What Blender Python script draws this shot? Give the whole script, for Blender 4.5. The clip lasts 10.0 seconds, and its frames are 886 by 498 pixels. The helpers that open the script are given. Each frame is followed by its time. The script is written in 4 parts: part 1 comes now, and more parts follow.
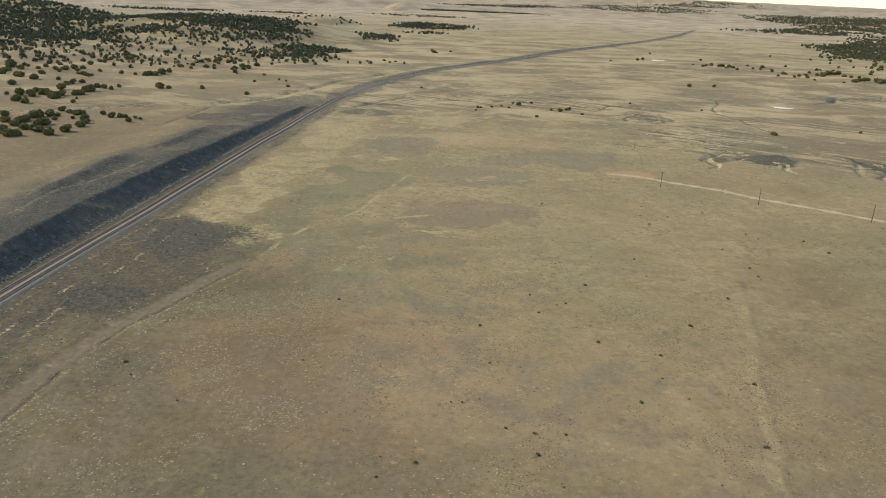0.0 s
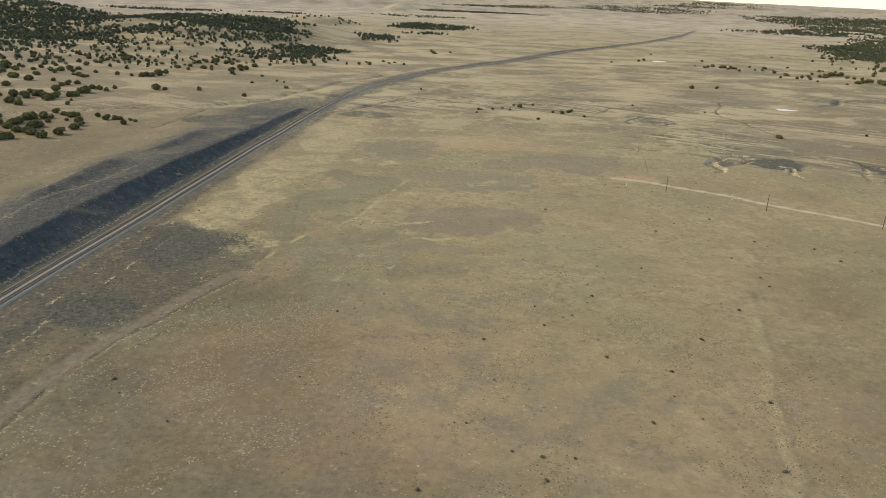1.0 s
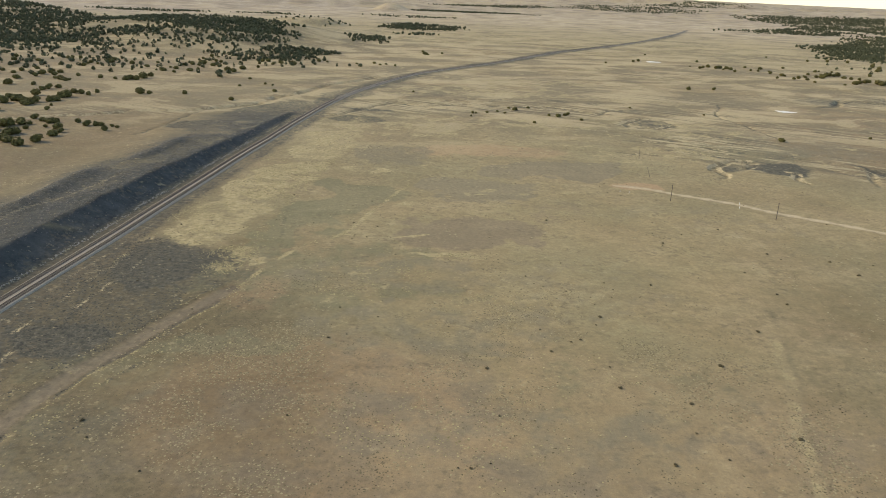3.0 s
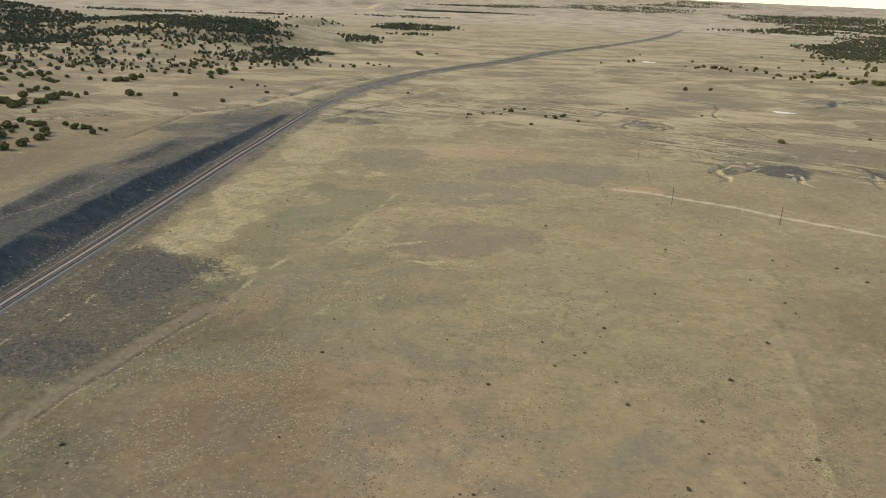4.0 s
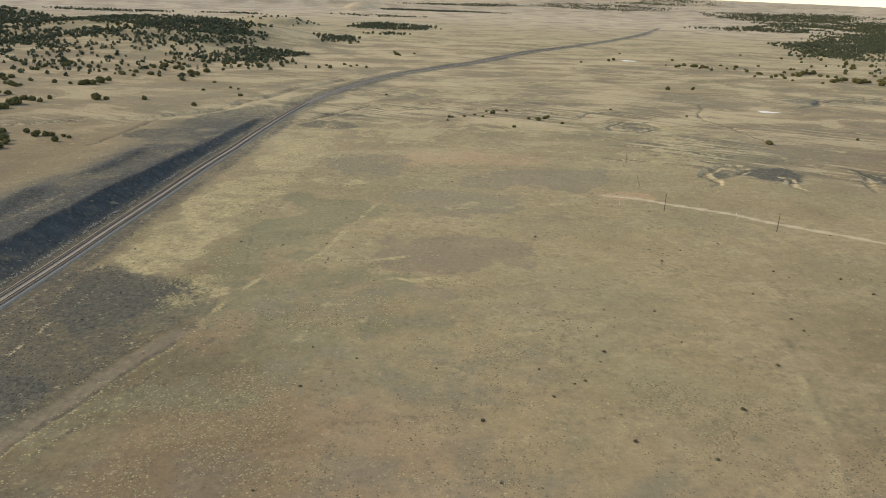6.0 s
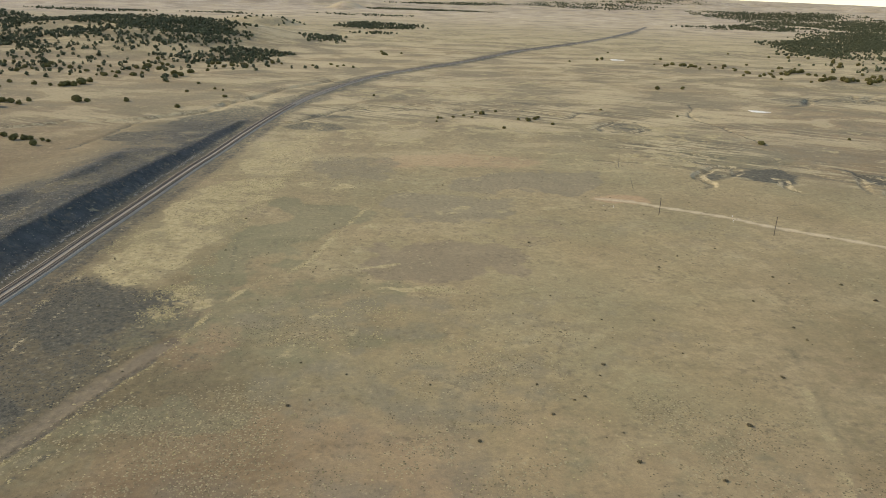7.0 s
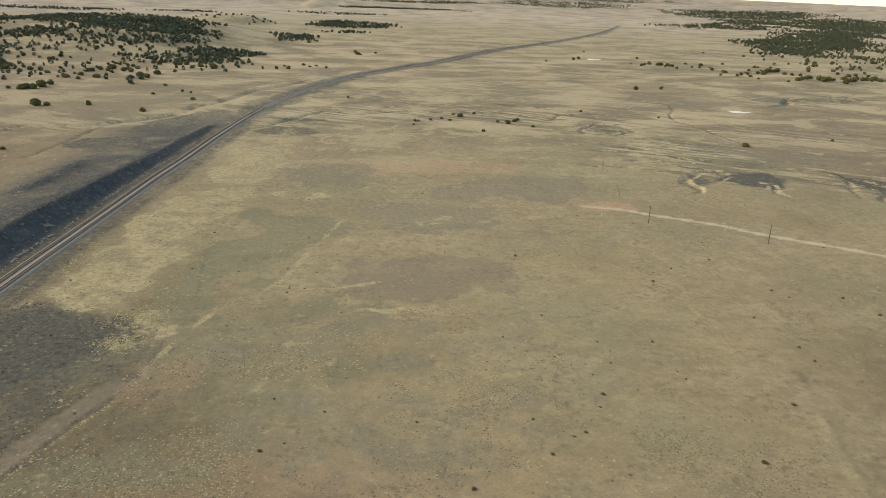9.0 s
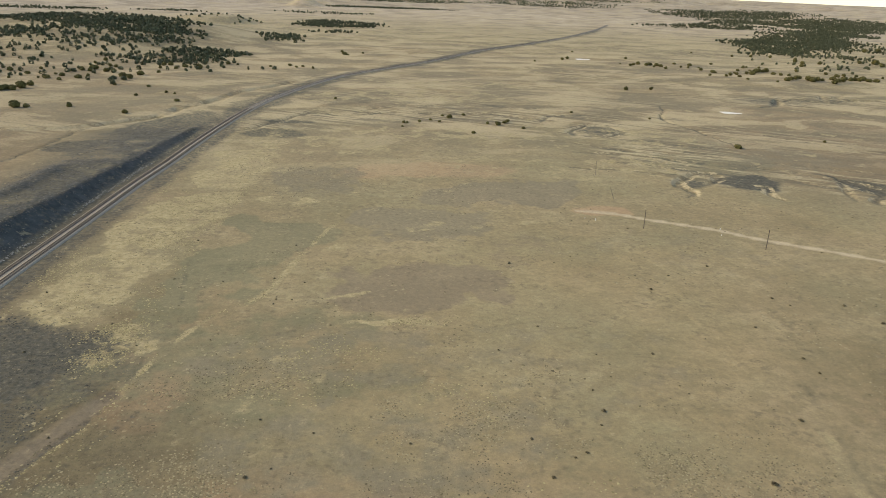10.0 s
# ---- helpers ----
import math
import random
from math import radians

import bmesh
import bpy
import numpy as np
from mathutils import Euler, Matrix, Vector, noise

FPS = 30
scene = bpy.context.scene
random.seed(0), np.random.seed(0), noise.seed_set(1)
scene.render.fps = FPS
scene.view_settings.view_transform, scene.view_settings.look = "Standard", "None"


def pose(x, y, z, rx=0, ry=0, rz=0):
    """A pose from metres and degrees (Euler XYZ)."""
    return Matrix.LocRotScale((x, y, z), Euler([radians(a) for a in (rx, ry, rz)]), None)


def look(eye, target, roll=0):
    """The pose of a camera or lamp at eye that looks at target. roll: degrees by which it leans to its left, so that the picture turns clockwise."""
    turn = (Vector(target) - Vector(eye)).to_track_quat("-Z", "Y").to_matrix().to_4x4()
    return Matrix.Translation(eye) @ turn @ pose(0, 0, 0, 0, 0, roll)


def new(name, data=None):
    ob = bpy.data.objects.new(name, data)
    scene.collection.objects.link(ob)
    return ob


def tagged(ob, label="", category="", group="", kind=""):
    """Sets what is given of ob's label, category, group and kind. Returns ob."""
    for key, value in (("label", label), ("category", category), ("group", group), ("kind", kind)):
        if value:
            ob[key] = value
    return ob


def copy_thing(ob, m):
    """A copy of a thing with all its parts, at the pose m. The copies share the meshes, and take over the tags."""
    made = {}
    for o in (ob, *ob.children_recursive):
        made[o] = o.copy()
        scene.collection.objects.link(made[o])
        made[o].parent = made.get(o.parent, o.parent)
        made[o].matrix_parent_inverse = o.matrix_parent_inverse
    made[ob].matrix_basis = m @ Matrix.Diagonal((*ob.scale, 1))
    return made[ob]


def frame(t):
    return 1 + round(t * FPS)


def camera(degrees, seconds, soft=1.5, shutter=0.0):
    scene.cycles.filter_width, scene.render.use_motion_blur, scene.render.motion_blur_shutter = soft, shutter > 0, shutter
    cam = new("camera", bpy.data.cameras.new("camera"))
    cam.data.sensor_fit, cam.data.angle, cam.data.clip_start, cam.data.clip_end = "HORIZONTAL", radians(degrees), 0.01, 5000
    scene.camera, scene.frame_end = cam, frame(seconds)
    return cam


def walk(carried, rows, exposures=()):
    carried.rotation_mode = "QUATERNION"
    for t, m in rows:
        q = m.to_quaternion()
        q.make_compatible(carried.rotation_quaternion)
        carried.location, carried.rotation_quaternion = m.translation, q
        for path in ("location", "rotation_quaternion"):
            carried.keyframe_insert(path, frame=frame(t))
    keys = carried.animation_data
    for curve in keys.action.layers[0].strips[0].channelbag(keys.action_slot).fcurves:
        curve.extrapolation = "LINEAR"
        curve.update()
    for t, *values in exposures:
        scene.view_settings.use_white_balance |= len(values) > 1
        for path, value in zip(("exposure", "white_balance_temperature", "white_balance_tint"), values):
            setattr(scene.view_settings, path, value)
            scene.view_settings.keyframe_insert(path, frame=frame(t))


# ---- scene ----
cam = camera(62.0, 10.0, soft=0.6)
PATH = [  # seconds, east, north, height, heading, pitch, roll
    (0.0, 0.0, 0.0, 120.0, 0.0, -20.09, 2.37),
    (0.5, -0.71, 5.36, 120.04, -0.04, -20.07, 2.42),
    (1.0, -1.41, 10.71, 120.07, -0.1, -20.07, 2.45),
    (1.5, -2.11, 16.05, 120.07, -0.22, -20.06, 2.43),
    (2.0, -2.8, 21.38, 120.05, -0.39, -20.05, 2.41),
    (2.5, -3.48, 26.71, 120.01, -0.6, -20.06, 2.38),
    (4.0, -5.64, 42.76, 119.76, -1.29, -20.04, 2.3),
    (4.5, -6.3, 48.2, 119.67, -1.66, -20.05, 2.28),
    (5.0, -6.95, 53.65, 119.58, -2.11, -20.05, 2.25),
    (5.5, -7.58, 59.09, 119.51, -2.57, -20.06, 2.21),
    (7.0, -9.37, 75.36, 119.5, -4.05, -20.12, 2.14),
    (7.5, -9.9, 80.71, 119.5, -4.58, -20.14, 2.14),
    (8.0, -10.4, 86.05, 119.51, -5.1, -20.15, 2.16),
    (8.5, -10.86, 91.37, 119.51, -5.61, -20.16, 2.18),
    (9.0, -11.28, 96.7, 119.5, -6.12, -20.17, 2.22),
    (9.5, -11.66, 102.02, 119.5, -6.64, -20.18, 2.28),
    (10.0, -12.05, 107.33, 119.48, -7.13, -20.18, 2.32),
]


def ahead(x, y, z, yaw, pitch):
    a, p = radians(yaw), radians(pitch)
    return (x - 100 * math.sin(a) * math.cos(p), y + 100 * math.cos(a) * math.cos(p), z + 100 * math.sin(p))


walk(cam, [(t, look((x, y, z), ahead(x, y, z, yaw, pitch), roll)) for t, x, y, z, yaw, pitch, roll in PATH],
     exposures=[(0.0, 0.87, 7420, 9), (10.0, 0.87, 7420, 9)])

# ---- world and sun ----
SUN_AZ, SUN_EL = 285.0, 31.0  # compass degrees from north (y), clockwise; height
world = bpy.data.worlds.new("sky")
scene.world = world
world.use_nodes = True
wn, wl = world.node_tree.nodes, world.node_tree.links
sky = wn.new("ShaderNodeTexSky")
sky.sky_type, sky.sun_disc = "NISHITA", False
sky.sun_elevation, sky.sun_rotation = radians(SUN_EL), radians(SUN_AZ)
sky.air_density, sky.dust_density, sky.altitude = 1.0, 1.6, 1800
wl.new(sky.outputs[0], wn["Background"].inputs[0])
wn["Background"].inputs[1].default_value = 0.16
sun = new("sun", bpy.data.lights.new("sun", "SUN"))
sun.data.energy, sun.data.angle, sun.data.color = 2.05, radians(8), (1.0, 0.88, 0.68)
sun_way = Vector((math.sin(radians(SUN_AZ)) * math.cos(radians(SUN_EL)), math.cos(radians(SUN_AZ)) * math.cos(radians(SUN_EL)), math.sin(radians(SUN_EL))))
sun.matrix_world = look(sun_way * 500, (0, 0, 0))


# ---- noise and plan helpers ----
def lattice(ix, iy, seed):
    h = (ix * 374761393 + iy * 668265263 + seed * 362437) & 0xFFFFFFFF
    h = ((h ^ (h >> 13)) * 1274126177) & 0xFFFFFFFF
    return ((h ^ (h >> 16)) & 0xFFFFFF) / 0xFFFFFF


def vnoise(x, y, seed=0):
    fx, fy = np.floor(x), np.floor(y)
    ix, iy = fx.astype(np.int64), fy.astype(np.int64)
    u, v = x - fx, y - fy
    u, v = u * u * (3 - 2 * u), v * v * (3 - 2 * v)
    a = lattice(ix, iy, seed) * (1 - u) + lattice(ix + 1, iy, seed) * u
    b = lattice(ix, iy + 1, seed) * (1 - u) + lattice(ix + 1, iy + 1, seed) * u
    return (a * (1 - v) + b * v) * 2 - 1


def fbm(x, y, size, seed=0, octaves=4):
    """Layered noise, about -1 to 1, whose largest lumps are size metres."""
    total, gain = 0.0, 0.5
    for o in range(octaves):
        total = total + gain * vnoise(x / size + 17.3 * o, y / size - 9.1 * o, seed + o)
        size, gain = size / 2.03, gain * 0.5
    return total


def step(a, b, v):
    t = np.clip((v - a) / (b - a), 0, 1)
    return t * t * (3 - 2 * t)


def spline(points, spacing):
    """A smooth line through the points, with an even spacing."""
    p = np.array(points, float)
    p = np.vstack([2 * p[0] - p[1], p, 2 * p[-1] - p[-2]])
    out = []
    for i in range(1, len(p) - 2):
        n = max(2, int(np.hypot(*(p[i + 1] - p[i])) / spacing))
        t = np.linspace(0, 1, n, endpoint=False)[:, None]
        out.append(0.5 * (2 * p[i] + (p[i + 1] - p[i - 1]) * t + (2 * p[i - 1] - 5 * p[i] + 4 * p[i + 1] - p[i + 2]) * t**2
                          + (3 * p[i] - p[i - 1] - 3 * p[i + 1] + p[i + 2]) * t**3))
    return np.vstack(out + [p[-2:-1]])


def away(x, y, line, reach):
    """Distance to a line, the side (left positive) and the share along it; far points get 1e4."""
    d, side, along = np.full(x.shape, 1e4), np.zeros(x.shape), np.zeros(x.shape)
    line = np.asarray(line, float)
    box = (x > line[:, 0].min() - reach) & (x < line[:, 0].max() + reach) & (y > line[:, 1].min() - reach) & (y < line[:, 1].max() + reach)
    if not box.any():
        return d, side, along
    px, py = x[box], y[box]
    bd, bs, ba = d[box], side[box], along[box]
    for i in range(len(line) - 1):
        (ax, ay), (bx, by) = line[i], line[i + 1]
        ex, ey = bx - ax, by - ay
        t = np.clip(((px - ax) * ex + (py - ay) * ey) / (ex * ex + ey * ey), 0, 1)
        qx, qy = px - ax - t * ex, py - ay - t * ey
        q = np.hypot(qx, qy)
        near = q < bd
        bd = np.where(near, q, bd)
        bs = np.where(near, np.sign(ex * qy - ey * qx), bs)
        ba = np.where(near, (i + t) / (len(line) - 1), ba)
    d[box], side[box], along[box] = bd, bs, ba
    return d, side, along


# ---- plan of the land ----
TRACK = [(-215, -600), (-200, -200), (-180, 100), (-167, 253), (-162, 305), (-155.5, 365), (-152, 405), (-146, 468), (-139.5, 540), (-133.5, 592), (-126.5, 665),
         (-114, 766), (-97, 855), (-69, 950), (-37, 1035), (2, 1102), (95, 1244), (219, 1465), (337, 1630), (479, 1855), (640, 2160), (760, 2420)]
track_line = spline(TRACK, 14)
ROAD = [(112, 491), (131, 486), (144, 477), (174, 459), (195, 442), (212, 430), (240, 410), (300, 366), (420, 280), (700, 90)]
DIRT = [(-134, 60), (-128, 140), (-125, 181), (-124, 197), (-121, 216), (-116, 236), (-108, 253), (-101, 273), (-92, 290), (-84, 306)]
DIRT_ON = [(-84, 298), (-80, 316), (-72, 345), (-61, 364), (-49, 376), (-41, 408), (-30, 444), (-19, 473), (4, 500)]
DIRT_SIDE = [(-49, 375), (-37, 372), (-25, 373), (-8, 380)]
TRAIL = [(84, 110), (90, 165), (95, 175), (97, 186), (102, 205), (106, 224), (115, 245), (118, 260), (122, 276), (128, 300)]
trace_line = spline([(-78, 372), (-81, 388), (-84, 422), (-88, 466), (-92, 520)], 6)
road_line, dirt_line, trail_line, dirt_on, dirt_side = spline(ROAD, 8), spline(DIRT, 8), spline(TRAIL, 8), spline(DIRT_ON, 8), spline(DIRT_SIDE, 8)

# hills: x, y, half width across, half depth, height, flatness of the top
HILLS = [(-455, 1540, 235, 270, 33, 1.5), (-985, 1650, 300, 280, 40, 1.3), (-345, 1950, 90, 75, 18, 2.2), (-195, 3000, 62, 60, 26, 1.4), (-1000, 2900, 500, 250, 14, 2.0),
         (1220, 2560, 220, 120, 8, 1.6), (560, 1110, 190, 70, 3, 2.0), (-620, 3400, 700, 200, 20, 2.0), (-700, 1420, 150, 110, 5, 1.6)]

# gullies: line, half width, depth, pale bank strength, dark floor strength
GULLIES = [
    ([(191, 519), (200, 531), (196, 545), (199, 558), (210, 571), (227, 582), (226, 562), (211, 540)], 4.2, 2.6, 1.25, 0.6),
    ([(239, 546), (248, 543), (242, 526), (248, 511)], 3.6, 1.6, 1.1, 0.4),
    ([(262, 600), (285, 585), (301, 572), (313, 562), (309, 541), (293, 515)], 4.0, 1.8, 0.8, 0.5),
    ([(316, 555), (322, 528), (312, 519), (303, 508)], 4.0, 2.2, 0.9, 0.7),
    ([(318, 575), (326, 548), (334, 520), (352, 500)], 8.0, 3.0, 0.5, 1.0),
    ([(295, 671), (293, 690), (289, 712), (290, 737), (283, 757), (283, 798), (310, 870)], 2.6, 1.5, 0.3, 0.8),
    ([(300, 750), (316, 734), (341, 720), (360, 698), (400, 660), (450, 610)], 2.2, 1.2, 0.5, 0.6),
    ([(171, 705), (176, 728), (196, 752), (214, 740), (212, 716), (196, 703), (178, 698)], 4.6, 1.8, 1.1, 0.8),
]
GULLIES_NORTH = [
    ([(-140, 690), (-93, 712), (-50, 790), (-17, 778), (25, 800), (67, 792), (107, 800), (130, 788), (153, 768), (165, 790), (200, 800)], 5.0, 1.8, 0.8, 0.7),
    ([(-17, 778), (20, 830), (80, 840), (140, 830), (230, 860)], 4.0, 1.3, 0.7, 0.5),
    ([(430, 880), (455, 890), (480, 925), (503, 940), (530, 915), (580, 940), (640, 930)], 8.0, 4.0, 0.6, 0.8),
    ([(470, 900), (480, 930), (500, 960)], 4.0, 3.0, 0.7, 0.5),
    ([(530, 915), (545, 950), (560, 975)], 4.0, 3.0, 0.7, 0.5),
    ([(560, 935), (580, 970), (605, 990)], 4.0, 3.0, 0.7, 0.5),
]
GULLIES_WEST = [
    ([(-420, 600), (-345, 640), (-303, 668), (-265, 696), (-224, 706), (-185, 750), (-165, 800), (-146, 852), (-134, 900), (-99, 960), (-70, 1030)], 7.0, 4.5, 1.0, 0.3),
    ([(-217, 703), (-222, 660), (-223, 625), (-235, 590)], 3.0, 1.6, 0.0, 0.8),
]
# thin washes that fan out over the worn slope
WASHES = [
    ([(150, 640), (190, 628), (236, 607)], 3.3, 1.2, 0.8, 0.6),
    ([(160, 610), (195, 602), (226, 586)], 3.3, 1.2, 0.8, 0.6),
    ([(190, 660), (220, 652), (249, 634)], 3.3, 1.2, 0.8, 0.6),
    ([(205, 690), (235, 676), (262, 652)], 3.3, 1.2, 0.7, 0.6),
    ([(135, 592), (175, 586), (206, 574)], 3.1, 1.1, 0.7, 0.7),
    ([(170, 625), (205, 614), (232, 596)], 2.9, 1.1, 0.7, 0.6),
    ([(175, 648), (208, 640), (240, 620)], 2.9, 1.1, 0.7, 0.6),
    ([(255, 590), (290, 606), (335, 596), (380, 570)], 3.5, 1.3, 0.6, 0.5),
    ([(258, 562), (284, 556), (300, 540), (330, 505)], 3.3, 1.1, 0.6, 0.3),
    ([(60, 700), (110, 690), (160, 668), (200, 640)], 3.3, 1.1, 0.6, 0.4),
]
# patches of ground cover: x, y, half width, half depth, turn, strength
# the wide weak rows partly put lens vignetting into the near ground's colour
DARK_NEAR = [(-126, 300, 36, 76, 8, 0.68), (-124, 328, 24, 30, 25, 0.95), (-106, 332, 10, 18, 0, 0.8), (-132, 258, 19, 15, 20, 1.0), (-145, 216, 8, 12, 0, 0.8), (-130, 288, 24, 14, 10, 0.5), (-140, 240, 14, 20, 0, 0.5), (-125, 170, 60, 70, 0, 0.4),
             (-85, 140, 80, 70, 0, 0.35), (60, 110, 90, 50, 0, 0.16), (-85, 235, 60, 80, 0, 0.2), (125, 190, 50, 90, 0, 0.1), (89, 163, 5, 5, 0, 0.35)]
DARK_BANK = [(-290, 420, 110, 170, 0, 0.22), (-262, 470, 50, 100, 0, 0.2), (-196, 632, 24, 26, 30, 0.75), (-182, 640, 18, 30, 0, 0.6), (-228, 395, 12, 30, 0, 0.5), (-400, 700, 230, 340, 0, 0.16),
             (-160, 720, 30, 70, -15, 0.75), (-120, 700, 16, 80, -8, 0.65), (-112, 810, 26, 80, -15, 0.6), (-70, 930, 24, 70, -22, 0.45)]
DARK_FIELD = [(-78, 690, 24, 18, 0, 0.7), (-72, 742, 20, 12, 0, 0.8), (90, 835, 80, 22, 0, 0.5), (-10, 860, 60, 22, 0, 0.45)]
DARK_EAST = [(243, 556, 23, 22, -10, 0.95), (207, 548, 10, 14, 0, 0.8), (328, 545, 16, 30, 10, 0.9), (240, 575, 60, 22, 0, 0.3), (335, 560, 60, 40, 0, 0.3), (290, 650, 90, 90, 0, 0.16), (330, 620, 60, 30, 0, 0.22),
             (430, 700, 150, 130, 0, 0.2), (330, 900, 150, 60, 0, 0.2), (300, 1080, 220, 40, 0, 0.18), (198, 722, 20, 24, 0, 0.65), (490, 915, 90, 26, 0, 0.6), (560, 1270, 60, 14, 0, 0.5)]
PALE_NEAR = [(-97, 333, 13, 16, -20, 0.62), (-140, 363, 8, 4, 20, 1.0), (-112, 395, 22, 48, -8, 0.72), (-104, 470, 24, 70, -8, 0.72), (-90, 590, 26, 66, -10, 0.66), (-37, 312, 14, 20, -30, 0.32), (0, 350, 24, 3, 0, 0.7),
             (-12, 436, 26, 8, 8, 0.5), (40, 470, 50, 8, 10, 0.45), (-55, 505, 34, 9, 0, 0.5), (85, 492, 20, 12, 0, 0.4), (-55, 365, 20, 8, 30, 0.3), (70, 440, 160, 130, 0, 0.16)]
PALE_FAR = [(60, 700, 150, 30, 0, 0.5), (-40, 660, 70, 50, 0, 0.5), (70, 610, 90, 16, 0, 0.4), (180, 600, 40, 30, 0, 0.5), (130, 575, 40, 18, 0, 0.5), (230, 700, 60, 50, 0, 0.5), (40, 900, 150, 60, 0, 0.5),
            (120, 1000, 200, 60, 0, 0.45), (-300, 800, 180, 160, 0, 0.22), (500, 1700, 700, 500, 0, 0.45), (-350, 1100, 220, 120, 0, 0.2)]
RED_SOIL = [(400, 700, 170, 220, 0, 0.5), (150, 1150, 500, 450, 0, 0.2), (-360, 640, 170, 260, 0, 0.3), (-420, 1000, 260, 200, 0, 0.3), (127, 488, 18, 9, -25, 1.0), (0, 950, 60, 12, 0, 0.6), (35, 575, 62, 20, 5, 0.7), (-30, 215, 60, 50, 0, 0.55),
            (60, 200, 70, 50, 0, 0.3), (-72, 300, 14, 20, 0, 0.6), (-88, 322, 8, 10, 0, 0.7)]
# broad tones of the meadow: olive growth, grey growth and mauve-brown growth
OLIVE = [(-63, 420, 28.32, 59, -18, 1), (-80, 362, 14.16, 23.6, 0, 0.8), (-70, 330, 40.12, 25.96, 20, 0.6), (-40, 330, 47.2, 42.48, 0, 0.55), (-84, 258, 35.4, 14.16, 8, 0.75), (-20, 290, 70.8, 35.4, 10, 0.35), (30, 250, 82.6, 47.2, 0, 0.3),
         (-115, 210, 16.52, 59, 0, 0.4), (240, 610, 59, 42.48, 0, 0.7), (240, 690, 70.8, 47.2, 0, 0.6)]
GREY = [(20, 470, 47.2, 25.96, 15, 0.9), (78, 525, 56.64, 28.32, 15, 1), (-42, 558, 35.4, 30.68, 20, 0.75), (100, 545, 30.68, 11.8, 0, 0.9), (-8, 280, 59, 23.6, 0, 0.5), (50, 320, 70.8, 35.4, 0, 0.3), (150, 420, 70.8, 47.2, 0, 0.3), (300, 640, 70.8, 70.8, 0, 0.6),
        (-20, 330, 47.2, 16.52, 0, 0.5), (20, 210, 59, 23.6, 0, 0.5)]
MAUVE = [(-60, 175, 100.3, 70.8, 0, 0.42), (-105, 130, 70.8, 70.8, 0, 0.5), (110, 170, 70.8, 70.8, 0, 0.4), (14, 388, 49.56, 30.68, 12, 1), (45, 385, 16.52, 25.96, 0, 0.8), (-10, 240, 47.2, 23.6, 0, 0.45), (0, 180, 82.6, 30.68, 0, 0.5), (60, 430, 35.4, 21.24, 0, 0.35), (-30, 205, 30.68, 14.16, 0, 0.5), (400, 640, 141.6, 70.8, 0, 0.5), (90, 1060, 236, 47.2, 0, 0.5)]

# wide stretches of bleached grass, and dimmed ones that partly colour in lens falloff
BLEACHED = [(300, 2300, 1200, 900, 0, 1.0), (140, 500, 230, 190, 0, 0.8), (40, 330, 130, 100, 0, 0.5), (300, 1300, 600, 600, 0, 0.6), (-60, 620, 120, 120, 0, 0.5), (60, 200, 60, 80, 0, 0.2)]
DIMMED = [(345, 610, 130, 130, 0, 0.9), (215, 290, 80, 170, 0, 0.5), (-330, 560, 170, 230, 0, 0.5), (-250, 640, 110, 130, 0, 0.45), (-125, 230, 110, 170, 0, 0.95), (-40, 130, 120, 70, 0, 0.5), (-280, 420, 130, 220, 0, 0.7), (150, 150, 70, 80, 0, 0.5), (410, 740, 190, 230, 0, 0.65)]

# ground worn into thin ledges: x, y, half width, half depth, turn, strength
EROSION = [(222, 620, 62, 62, 0, 1.0), (235, 560, 50, 34, 0, 0.8), (320, 560, 50, 50, 0, 0.9), (70, 790, 190, 45, 0, 0.85), (-60, 735, 60, 40, 0, 0.6), (195, 722, 34, 34, 0, 1.0), (270, 760, 90, 70, 0, 0.7), (500, 925, 110, 45, 0, 0.9),
           (380, 690, 90, 60, 0, 0.5), (330, 1130, 150, 60, 0, 0.6), (-290, 690, 100, 26, 18, 0.5), (60, 900, 200, 60, 0, 0.5), (0, 1000, 300, 70, 0, 0.4), (230, 880, 120, 40, 0, 0.6)]


def patches(x, y, wx, wy, rows):
    total = np.zeros(x.shape)
    for cx, cy, a, b, turn, strength in rows:
        c, s = math.cos(radians(turn)), math.sin(radians(turn))
        dx, dy = x + wx - cx, y + wy - cy
        q = np.hypot((dx * c + dy * s) / a, (dy * c - dx * s) / b)
        edge = 0.16 if strength > 0.3 and a < 65 else 0.42
        total = np.maximum(total, strength * (1 - step(0.92 - edge, 0.92 + edge, q)))
    return total


